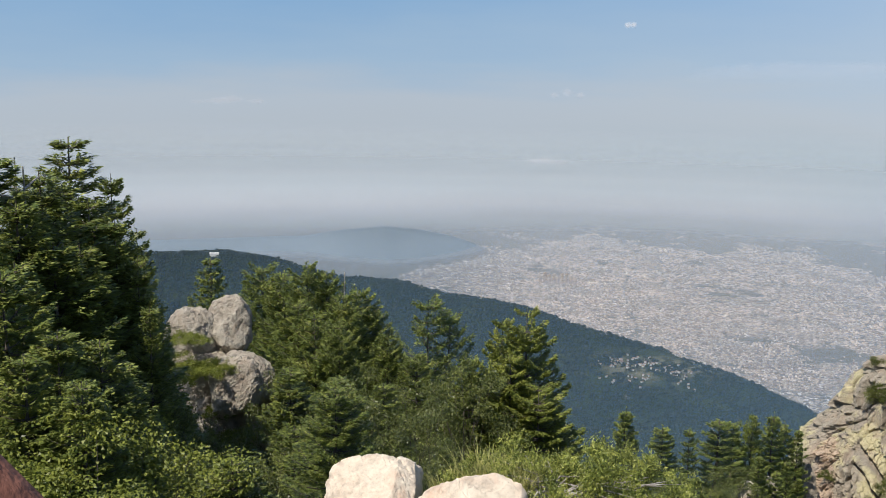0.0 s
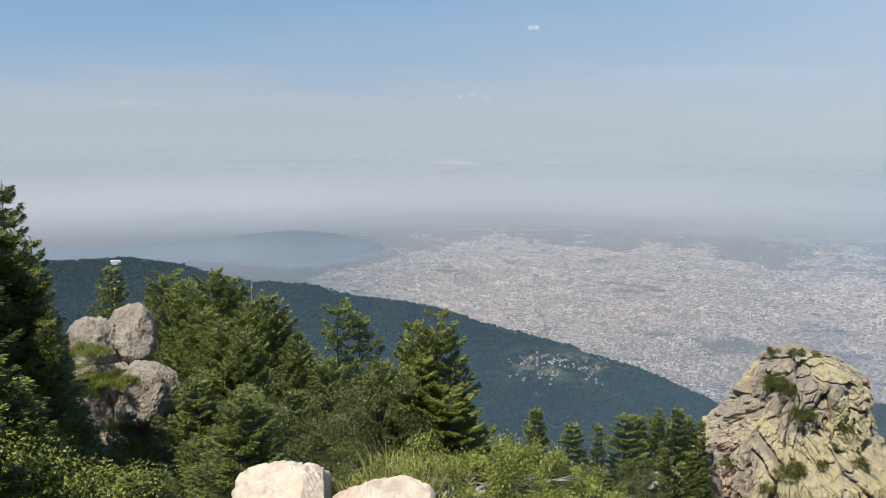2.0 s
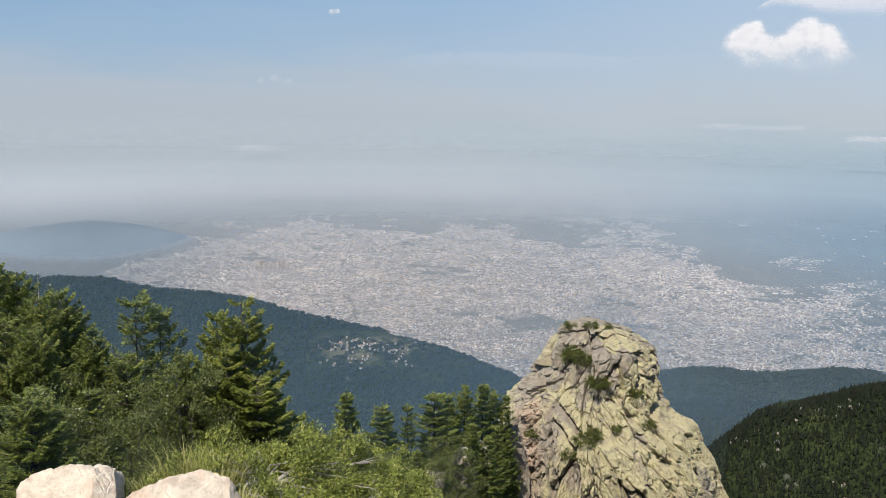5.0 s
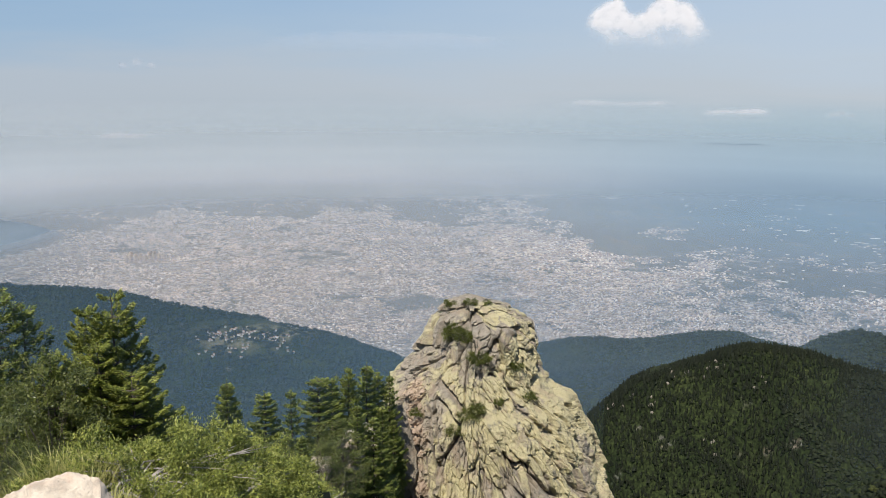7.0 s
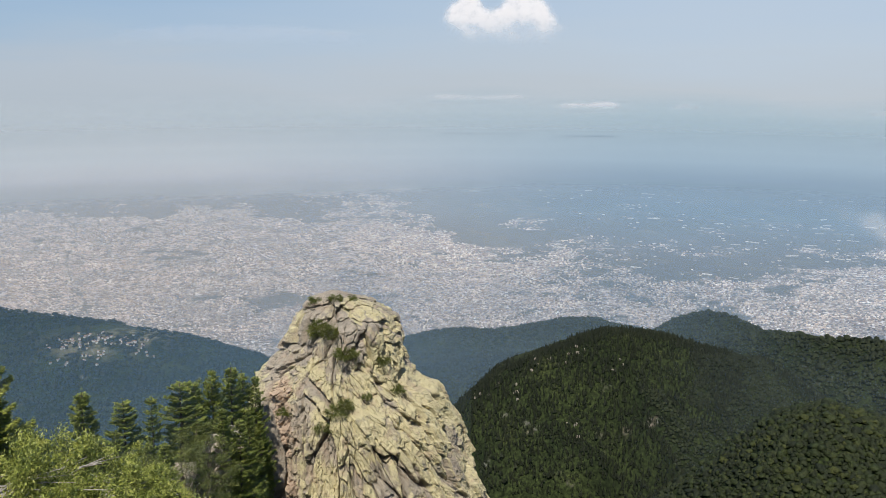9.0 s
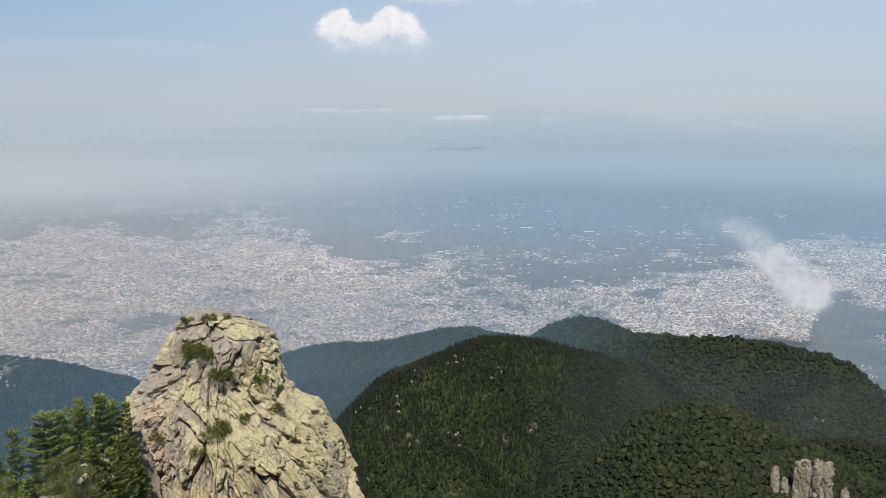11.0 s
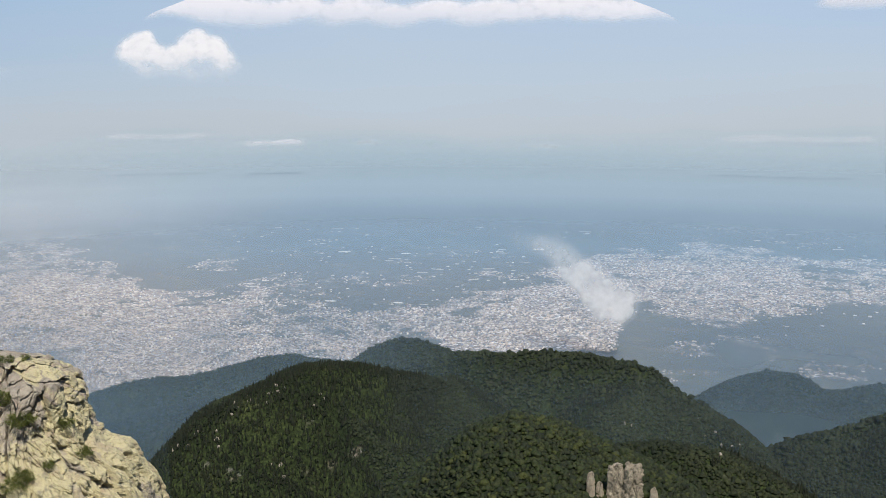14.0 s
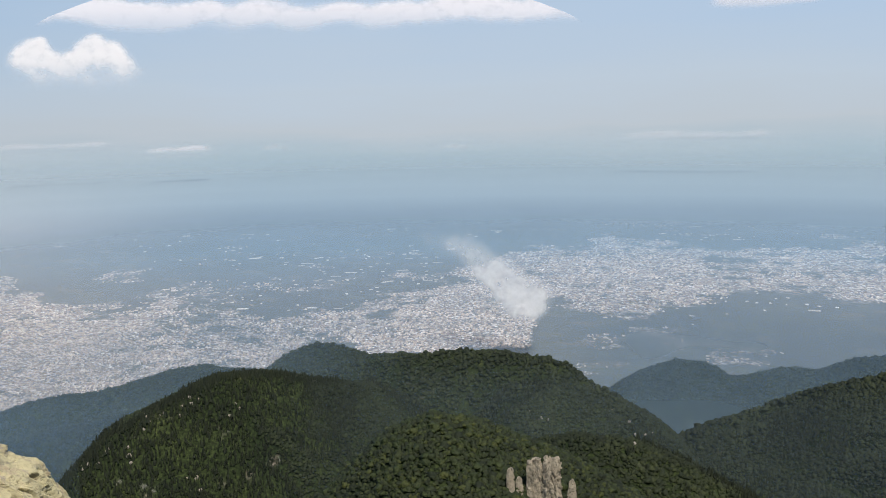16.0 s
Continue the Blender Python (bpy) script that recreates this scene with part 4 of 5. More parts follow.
puff("cloud", "small lone cumulus cloud in blue sky", 11.0, 4.2, 4300, 1.6, 1.1, 0.7, [(-0.2, 0, 0.7), (0.3, 0.05, 0.6)], 5, M_CLOUD)
puff("cloud", "small flat cloud in the haze", 6.2, -3.95, 3950, 3.8, 0.9, 0.8, [(-0.4, -0.2, 0.6), (0, 0.1, 0.8), (0.4, -0.2, 0.6), (0.7, -0.3, 0.4)], 6, M_WISP)
puff("cloud", "small cumulus cloud at the haze top", 7.3, 0.1, 4300, 3.2, 1.4, 0.6, [(-0.4, -0.1, 0.5), (0.1, 0.2, 0.7), (0.6, -0.1, 0.5)], 7, M_WISP)
puff("cloud", "row of small clouds at the haze top", -13.0, -0.6, 4300, 5.5, 1.3, 0.6, [(-0.3, 0, 0.6), (0.1, 0.2, 0.7), (0.6, 0, 0.5), (-0.7, -0.1, 0.4)], 8, M_WISP)
puff("cloud", "row of small clouds over the far plain", 42.9, -2.5, 3950, 4.4, 0.9, 0.85, [(-0.6, -0.2, 0.7), (-0.2, 0, 0.7), (0.2, -0.1, 0.6), (0.5, 0.1, 0.8), (0.75, -0.1, 0.5)], 9, M_WISP)
puff("cloud", "small cloud over the far plain", 48.6, -2.5, 3950, 2.4, 0.9, 0.6, [(-0.4, -0.2, 0.6), (0, 0.1, 0.7), (0.5, -0.2, 0.5)], 10, M_WISP)
puff("cloud", "small cloud over the far plain", 59.4, -2.7, 3950, 2.6, 0.8, 0.6, [(-0.4, -0.1, 0.6), (0.1, 0, 0.7), (0.6, -0.2, 0.5)], 11, M_WISP)
puff("cloud", "faint pale cloud bank", 74, -2.2, 3950, 10, 1.4, 0.5, [(-0.6, 0, 0.7), (-0.2, 0, 0.8), (0.3, -0.1, 0.7), (0.7, 0.1, 0.6)], 12, M_WISP)
puff("cloud", "faint veil of high cloud", 22, 1.5, 4350, 16, 2.2, 0.2, [(-0.7, -0.1, 0.7), (-0.3, 0.1, 0.9), (0.1, 0, 0.9), (0.5, 0, 0.8), (0.8, -0.1, 0.6)], 13, M_WISP)
puff("cloud", "faint pale cloud streak", 36.0, -2.1, 3950, 7, 0.9, 0.45, [(-0.6, 0, 0.7), (-0.2, 0, 0.8), (0.3, -0.1, 0.7), (0.7, 0.1, 0.6)], 14, M_WISP)
# smoke rising from the plain, leaning with the wind
puff("smoke_plume", "white smoke plume drifting over the plain", 61.5, -10.3, 1480, 12.5, 6.8, 0.8, [(0.36, -0.5, 0.5), (0.28, -0.38, 0.5), (0.4, -0.66, 0.4), (0.45, -0.5, 0.4), (0.18, -0.22, 0.46), (0.06, -0.06, 0.42), (-0.04, 0.1, 0.4), (-0.12, 0.26, 0.36, 0.8), (-0.24, 0.36, 0.34, 0.7), (-0.16, 0.55, 0.34, 0.7), (-0.38, 0.45, 0.34, 0.6), (-0.55, 0.52, 0.34, 0.55), (-0.68, 0.58, 0.3, 0.5), (0.62, -0.4, 0.35, 0.45)], 15, M_SMOKE, "smoke", 0.85)

# ---- plants: builders ----
def leaf_tris(p, way, nrm, ln, wd):
    """Small pointed leaves or needle shoots: p foot, way along, nrm up; arrays."""
    side = np.cross(way, nrm)
    side /= np.maximum(np.linalg.norm(side, axis=1, keepdims=True), 1e-6)
    ln, wd = ln[:, None], wd[:, None]
    mid = p + way * ln * 0.35
    v = np.stack([mid - side * wd * 0.5 - way * ln * 0.35, mid + side * wd * 0.5 - nrm * wd * 0.15, p + way * ln - nrm * ln * 0.08], 1)
    return v.reshape(-1, 3), np.arange(len(p) * 3).reshape(-1, 3)


def unit(v):
    return v / np.maximum(np.linalg.norm(v, axis=-1, keepdims=True), 1e-9)


def tubes(paths, sides=5):
    """Tapered branches: each path is (points, radii)."""
    vs, fs, n0 = [], [], 0
    ang = np.arange(sides) * 2 * math.pi / sides
    for pts, rad in paths:
        pts, rad = np.asarray(pts, float), np.asarray(rad, float)
        d = unit(np.gradient(pts, axis=0))
        ref = np.where(np.abs(d[:, 2:3]) > 0.9, np.array([[1.0, 0, 0]]), np.array([[0, 0, 1.0]]))
        a = unit(np.cross(d, ref))
        b = np.cross(d, a)
        ring = pts[:, None] + rad[:, None, None] * (np.cos(ang)[None, :, None] * a[:, None] + np.sin(ang)[None, :, None] * b[:, None])
        vs.append(ring.reshape(-1, 3))
        fs.append(grid_faces(len(pts), sides, True) + n0)
        n0 += len(pts) * sides
    return np.concatenate(vs), np.concatenate(fs)


def fir_meshes(seed, tall, spread, whorls, droop, ragged, needle, mat_leaf, bare=0.06, power=0.85, dense=25):
    """A fir of height 1 m per unit: trunk with limbs, and a crown of flat needle sprays."""
    rng = np.random.default_rng(seed)
    trunk_pts = np.stack([np.cumsum(rng.normal(0, 0.012 * tall / 10, 9)), np.cumsum(rng.normal(0, 0.012 * tall / 10, 9)), np.linspace(-0.6, tall, 9)], 1)
    wood = [(trunk_pts, np.linspace(0.018 * tall, 0.006, 9))]
    P, W, N, L, D = [], [], [], [], []
    for i in range(whorls):
        f = bare + (1 - bare) * min(max((i + rng.uniform(-0.3, 0.3)) / whorls, 0.0), 0.99) ** 0.66
        f = min(max(f, 0.02), 0.985)
        z = f * tall
        reach = spread * ((1 - f) ** power * 0.93 + 0.05)
        k = int(rng.integers(5, 9))
        for j in range(k):
            if rng.uniform() < ragged * 0.35:
                continue
            a = 2 * math.pi * (j + rng.uniform(-0.35, 0.35)) / k + i * 1.3
            ln = reach * rng.uniform(1 - ragged, 1.08)
            out = np.array([math.cos(a), math.sin(a), 0])
            rise = 0.34 * f - droop * (1 - f)
            t = np.linspace(0, 1, 4)
            foot = np.array([np.interp(z, trunk_pts[:, 2], trunk_pts[:, 0]), np.interp(z, trunk_pts[:, 2], trunk_pts[:, 1]), z])
            pts = foot + out * (t * ln)[:, None] + np.array([0, 0, 1.0]) * (rise * t * ln + 0.18 * ln * t * t - 0.1 * ln * np.sin(t * 3.0))[:, None]
            wood.append((pts, np.linspace(0.012 + 0.009 * ln, 0.004, 4)))
            m = max(14, int(ln / needle * dense))
            s = rng.uniform(0.1, 1.0, m) ** 0.75
            base = np.stack([np.interp(s, t, pts[:, c]) for c in range(3)], 1)
            hand = rng.choice([-1.0, 1.0], m)
            sidev = np.cross(out, [0, 0, 1.0])
            fan = (1.04 - s) ** 0.8 * 0.42 * ln
            base = base + sidev * (hand * rng.uniform(0, 1, m) * fan)[:, None] + np.array([0, 0, 1.0]) * rng.normal(0, 0.02 + 0.014 * ln, m)[:, None]
            way = unit(out * rng.uniform(0.4, 1.1, m)[:, None] + sidev * (hand * rng.uniform(0.1, 1.0, m))[:, None] + np.array([0, 0, 1.0]) * rng.normal(0.15, 0.22, m)[:, None])
            P.append(base), W.append(way), N.append(unit(np.array([0, 0, 1.0]) + rng.normal(0, 0.3, (m, 3))))
            L.append(needle * rng.uniform(0.7, 1.35, m)), D.append(needle * rng.uniform(0.34, 0.6, m))
    # leader
    m = 26
    s = rng.uniform(0.9, 1.0, m)
    P.append(np.stack([np.full(m, trunk_pts[-1, 0]), np.full(m, trunk_pts[-1, 1]), s * tall], 1))
    W.append(unit(rng.normal(0, 0.6, (m, 3)) + np.array([0, 0, 0.8]))), N.append(unit(rng.normal(0, 1, (m, 3))))
    L.append(needle * rng.uniform(0.6, 1.0, m)), D.append(needle * rng.uniform(0.2, 0.35, m))
    v, f = leaf_tris(np.concatenate(P), np.concatenate(W), np.concatenate(N), np.concatenate(L), np.concatenate(D))
    return mesh_np("trunk", *tubes(wood, 3), M_BARK, True), mesh_np("crown", v, f, mat_leaf)


def broadleaf_meshes(seed, tall, spread, clumps, leaves, leaf, mat_leaf, trunk_mat=None, up=0.3):
    """A leafy tree: forked limbs, each carrying loose clumps of leaves."""
    rng = np.random.default_rng(seed)
    wood, P, W, N = [], [], [], []
    lean = rng.normal(0, 0.05 * tall, 2)
    t = np.linspace(0, 1, 7)
    trunk = np.stack([lean[0] * t, lean[1] * t, -0.6 + t * (tall * 0.86 + 0.6)], 1) + np.concatenate([rng.normal(0, 0.02 * tall, (7, 2)), np.zeros((7, 1))], 1)
    wood.append((trunk, np.linspace(0.016 * tall + 0.02, 0.012, 7)))
    for i in range(clumps):
        f = 0.1 + 0.9 * (i + 0.5) / clumps
        a = i * 2.4 + rng.uniform(-0.4, 0.4)
        rr = spread * math.sin(math.pi * (0.2 + 0.72 * f)) ** 0.8 * rng.uniform(0.35, 1.0)
        tip = np.array([rr * math.cos(a), rr * math.sin(a), f * tall + rng.uniform(-0.04, 0.04) * tall])
        foot = np.array([np.interp(f * 0.75, t, trunk[:, c]) for c in range(3)])
        mid = (foot + tip) / 2 + np.array([0, 0, up * rr * 0.3]) + rng.normal(0, 0.04 * tall, 3) * 0.5
        pts = np.array([foot, foot * 0.6 + mid * 0.4, mid, mid * 0.5 + tip * 0.5, tip])
        wood.append((pts, np.linspace(0.008 + 0.006 * rr, 0.004, 5)))
        m = int(leaves * rng.uniform(0.6, 1.4))
        q = spread * rng.uniform(0.11, 0.22)
        off = unit(rng.normal(0, 1, (m, 3))) * (rng.uniform(0, 1, m) ** 0.5)[:, None] * np.array([q, q, q * 0.6])
        P.append(tip + off)
        W.append(unit(off + rng.normal(0, 0.5, (m, 3)) * q + np.array([0, 0, -0.1 * q])))
        N.append(unit(np.array([0, 0, 1.0]) + rng.normal(0, 0.55, (m, 3))))
    P, W, N = np.concatenate(P), np.concatenate(W), np.concatenate(N)
    n = len(P)
    v, f = leaf_tris(P, W, N, leaf * rng.uniform(0.7, 1.3, n), leaf * rng.uniform(0.6, 0.95, n))
    return mesh_np("trunk", *tubes(wood, 4), trunk_mat or M_BARK, True), mesh_np("crown", v, f, mat_leaf)


def plant(name, label, category, group, meshes, m):
    base = tagged(new(name), label, category, group)
    base.matrix_world = m
    under(new("trunk", meshes[0]), base)
    under(new("crown", meshes[1]), base)
    return base


FIRS = [fir_meshes(20 + i, 10, 2.4 + 0.25 * (i % 3), 27 + 2 * (i % 2), 0.2, 0.18 + 0.06 * (i % 3), 0.095, M_FIR, bare=0.22) for i in range(4)]
FIR_YELLOW = [fir_meshes(40 + i, 10, 3.2, 20, 0.26, 0.26, 0.095, M_FIR_YELLOW, power=0.75, bare=0.12, dense=46) for i in range(2)]
FIRS_FAR = [fir_meshes(25 + i, 10, 2.3 + 0.3 * i, 20, 0.2, 0.34, 0.19, M_FIR) for i in range(3)]
PINE = fir_meshes(50, 10, 1.6, 14, 0.1, 0.55, 0.15, M_FIR, bare=0.3, power=0.45)
FIRS_DENSE = [fir_meshes(30 + i, 10, 2.7, 26, 0.04, 0.3, 0.1, M_FIR, power=0.6, bare=0.3) for i in range(3)]
BEECH = [broadleaf_meshes(60 + i, 8, 2.6, 72, 300, 0.068, M_BEECH) for i in range(3)]
BRIGHT = [broadleaf_meshes(70 + i, 6, 2.4, 56, 430, 0.052, M_BRIGHT) for i in range(2)]
SPARSE = fir_meshes(55, 9, 2.1, 15, -0.05, 0.5, 0.1, M_FIR, bare=0.3, power=0.45)
tr = random.Random(5)


def tree(kind, az, el, r, grow=1.0, name="fir_tree", label="dark green fir tree on the steep slope", group="firs on the slope"):
    """A tree whose top shows at that heading and angle; its foot stands on the slope."""
    x, y = spot(az, r)
    z = float(height(np.array([x]), np.array([y]))[0]) - 0.2
    tall = r * math.tan(radians(el)) - z
    native = 10 if kind in FIRS + FIRS_DENSE + FIRS_FAR + FIR_YELLOW or kind is PINE else 8 if kind in BEECH else 6 if kind in BRIGHT else 9
    s = tall / native
    m = Matrix.LocRotScale((x, y, z), Euler((0, 0, tr.uniform(0, 6.28))), (s * grow, s * grow, s))
    return plant(name, label, "tree", group, kind, m)

# ---- trees on the slope below the ledge ----
# tall firs at the edge of the wood
for i, (ta, te, td) in enumerate(((-21.7, -2.7, 21), (-19.8, -4.8, 23), (-23.6, -4.6, 18), (-25.8, -3.6, 17), (-18.4, -8.0, 25), (-20.8, -7.4, 19), (-22.6, -8.6, 16),
                                  (-24.8, -9.5, 14.5), (-19.2, -11.5, 20), (-24.6, -6.2, 16), (-24.0, -5.2, 21), (-22.6, -5.6, 25), (-20.8, -6.2, 20), (-19.4, -7.4, 19), (-18.4, -9.6, 18.5), (-17.7, -12.5, 17), (-23.0, -7.0, 21), (-21.2, -8.8, 17), (-25.6, -10.0, 13), (-26.6, -6.4, 15), (-20.4, -9.3, 22), (-18.8, -9.6, 24))):
    tree(FIRS[i % 4], ta, te, td, tr.uniform(1.05, 1.4) if ta < -20 else 0.72, label="tall dark fir at the edge of the wood", group="firs at the wood's edge")
# wood in the middle
for i, (ta, te, td) in enumerate(((-14.2, -9.9, 42), (-11.2, -10.5, 40), (-9.8, -10.9, 36), (-8.4, -10.3, 33), (-7.2, -10.9, 33), (-5.2, -11.9, 31), (-7.8, -13.4, 28), (-6.2, -12.2, 29), (-9.0, -12.6, 31), (-4.4, -13.2, 32),
                                  (-6.5, -14.0, 26), (-3.4, -14.6, 28), (-1.6, -15.8, 27), (-7.9, -15.8, 26), (1.8, -16.0, 27))):
    tree(FIRS_DENSE[i % 3] if i else FIRS[0], ta, te, td, tr.uniform(0.75, 0.95), label="dense green fir in the middle of the wood")
for i, (ta, te, td) in enumerate(((-0.8, -12.6, 29), (0.6, -13.4, 30))):
    tree(SPARSE, ta, te, td, 0.9, "leafy_tree", "thin-crowned dark conifer with gaps between its limbs", "thin trees")
tree(FIR_YELLOW[0], 5.5, -12.9, 28, 0.95, label="sunlit yellow-green fir with ragged limbs", group="yellow-green firs")
tree(FIR_YELLOW[1], 3.9, -13.6, 29, 0.8, label="sunlit yellow-green fir with ragged limbs", group="yellow-green firs")
tree(FIR_YELLOW[1], 4.4, -15.8, 27, 1.1, label="low yellow-green fir in the wood", group="yellow-green firs")
tree(FIR_YELLOW[0], 6.4, -17.5, 26, 1.3, label="low yellow-green fir in the wood", group="yellow-green firs")
# young firs in front of the tall ones
for i, (ta, te, td) in enumerate(((-20.4, -14.2, 13), (-19.2, -15.6, 14), (-22.6, -13.4, 12.5), (-24.6, -14.6, 11.5), (-21.4, -16.4, 11), (-9.4, -16.6, 21), (-6.6, -17.2, 20), (-3.6, -17.6, 20))):
    tree(FIRS[i % 4], ta, te, td, 1.25, label="young sunlit fir in front of the wood", group="young firs")
# beeches in front of the firs
for i in range(28):
    ta = -27 + 29 * (i + tr.random()) / 28
    td = tr.uniform(11, 26)
    te = -16.5 - 6.5 * tr.random() - (2.0 if ta > -6 else 0) * tr.random()
    if -17.5 < ta < -11 and td < 27:
        te = min(te, -21.5)
    if i % 3 == 1:
        tree(FIRS_DENSE[i % 2], ta, te, td, tr.uniform(0.9, 1.2), label="small fir among the beeches", group="young firs")
        continue
    tree(BEECH[i % 3], ta, te, td, tr.uniform(0.7, 1.0), "beech_tree", "small dark green beech tree on the slope", "beeches")
for ta, te, td in ((-25, -19.0, 11), (-22.5, -20.5, 10), (-19, -20.5, 12), (-27.5, -16.5, 12), (-16.5, -22.0, 11), (-20.5, -18.5, 13), (-23.8, -17.0, 13)):
    tree(BRIGHT[int(ta) % 2], ta, te, td, 1.0, "leafy_tree", "bright green leafy tree in the sun", "bright leafy trees")
# trees along the rib that leads to the crag
for i, (ta, te, td) in enumerate(((11.8, -18.7, 46), (14.1, -19.5, 50), (19.4, -18.3, 62), (20.6, -18.1, 64), (21.3, -18.5, 66), (18.3, -19.0, 60), (20.0, -20.5, 57), (21.0, -21.3, 58), (12.8, -21.6, 38), (10.6, -21.6, 34), (15.5, -22.0, 44))):
    tree(FIRS_FAR[i % 3], ta, te, td, 0.9 + 0.2 * (i % 2) + (0.25 if td < 55 else 0), label="fir on the rocky rib beside the crag", group="firs by the crag")
for i, (ta, te, td) in enumerate(((12.2, -22.8, 36), (13.5, -22.9, 40), (14.8, -22.6, 42), (16.4, -22.2, 46), (17.6, -22.6, 50), (18.6, -21.6, 54), (16.0, -23.8, 38), (11.2, -23.6, 31), (9.4, -22.6, 30))):
    if i % 3:
        tree(BEECH[i % 3], ta, te, td, 1.3, "beech_tree", "small green beech on the rocky rib", "beeches")
    else:
        tree(FIRS_FAR[i % 2], ta, te, td, 1.2, label="young fir on the rocky rib", group="firs by the crag")
for ta, te, td in ((22.1, -18.7, 66), (21.6, -20.6, 61), (20.4, -22.0, 58), (22.3, -21.5, 65)):
    tree(FIRS_FAR[int(td) % 3], ta, te, td, 0.8, label="dark fir against the crag's flank", group="firs by the crag")
tree(PINE, 15.8, -19.5, 54, 0.9, "pine_tree", "slim pine on the rocky rib", "pines")
tree(PINE, 17.4, -18.8, 56, 1.6, "pine_tree", "old pine with dead grey limbs", "pines")
tree(BRIGHT[0], 19.0, -18.7, 61, 0.35, "leafy_tree", "bright green tree beside the crag", "bright leafy trees")


# ---- rocks ----
def rock_mesh(name, seed, size, cuts, rough, material, n=40, square=0.75, planes=()):
    """A boulder: a rounded block, cut by random planes, with a rough skin."""
    rng = np.random.default_rng(seed)
    lat = np.linspace(-math.pi / 2, math.pi / 2, n)
    lon = np.arange(2 * n) * math.pi / n
    a, b = np.meshgrid(lat, lon, indexing="ij")
    v = np.stack([np.cos(a) * np.cos(b), np.cos(a) * np.sin(b), np.sin(a)], -1).reshape(-1, 3)
    v = np.sign(v) * np.abs(v) ** square
    for _ in range(cuts):
        d = unit(rng.normal(0, 1, 3) + np.array([0, 0, 0.25]))
        h = rng.uniform(0.55, 0.85) * (1.0 if square > 0.6 else 1.4)
        over = np.maximum(v @ d - h, 0)
        v = v - over[:, None] * d * 0.93
    for d, h in planes:
        d = unit(np.array(d, float))
        v = v - np.maximum(v @ d - h, 0)[:, None] * d
    k = fbm(v[:, 0] * 2.2 + seed, v[:, 1] * 2.2, v[:, 2] * 2.2, 5, seed % 50, 0.55)
    e1, i1, _ = cells(v[:, 0] * 2.4 + v[:, 2] * 0.8 + seed, v[:, 1] * 2.4 - v[:, 2] * 1.7, seed % 40)
    crack = -np.exp(-(e1 / 0.06) ** 2) * 0.4 + (i1 - 0.5) * 0.6
    v = v * (1 + rough * (k + 0.7 * crack))[:, None] * np.array(size) / 2
    return mesh_np(name, v, grid_faces(n, 2 * n, True), material, False)


def rock(az, el, r, size, seed, label, group, material, turn=0.0, cuts=9, rough=0.07, n=40, tilt=(0, 0), square=0.75, planes=()):
    """A boulder whose middle shows at that heading and angle."""
    x, y = spot(az, r)
    ob = new("boulder", rock_mesh("boulder", seed, size, cuts, rough, material, n, square, planes))
    ob.matrix_world = pose(x, y, r * math.tan(radians(el)), tilt[0], tilt[1], turn - az)
    return tagged(ob, label, "rock", group)


G1 = "rocks of the ledge"
SLAB = (((-0.38, -0.55, 1), 0.5), ((1, -0.2, 0.15), 0.72), ((-0.2, -1, 0.3), 0.72), ((-0.8, -0.4, 0.6), 0.72), ((0.5, -0.6, 0.8), 0.66), ((0.55, -0.85, 0.2), 0.74))
HUMP = (((0.2, -0.6, 1), 0.55), ((-0.75, -0.3, 0.6), 0.55), ((0.1, -1, 0.25), 0.74), ((0.85, -0.2, 0.5), 0.74), ((-0.4, -0.9, 0.5), 0.66))
rock(-3.9, -24.5, 4.9, (0.6, 0.62, 0.6), 3, "pale pinkish boulder at the ledge's rim", G1, M_LEDGE, 0, 4, 0.07, 110, square=0.6, planes=SLAB)
rock(2.3, -26.8, 4.4, (0.86, 0.8, 0.7), 5, "pale pinkish boulder with rusty freckles", G1, M_LEDGE, 0, 4, 0.07, 110, square=0.6, planes=HUMP)
G2 = "boulders in the wood"
rock(-13.2, -14.0, 30, (1.5, 1.5, 2.0), 7, "big grey boulder standing on the outcrop", G2, M_BOULDER, 10, 5, 0.09, 60, square=0.92)
rock(-15.4, -14.6, 30, (1.9, 1.6, 2.1), 8, "grey boulder leaning on the outcrop", G2, M_BOULDER, 40, 5, 0.09, 60, square=0.92)
rock(-12.6, -17.7, 28.8, (2.5, 2.2, 2.4), 9, "wide grey boulder of the outcrop", G2, M_BOULDER, 70, 5, 0.09, 60, square=0.92)
rock(-15.3, -17.6, 29.7, (2.3, 2.0, 2.8), 10, "rusty grey rock of the outcrop", G2, M_BOULDER, 20, 10, 0.11, 40)
rock(-12.3, -20.4, 29.3, (2.9, 2.3, 3.8), 12, "pale grey rock under the wide boulder", G2, M_BOULDER, 15, 10, 0.11, 40)
rock(-14.0, -20.6, 29.2, (4.6, 2.8, 4.8), 11, "grey rock base of the outcrop", G2, M_BOULDER, 50, 10, 0.11, 40)


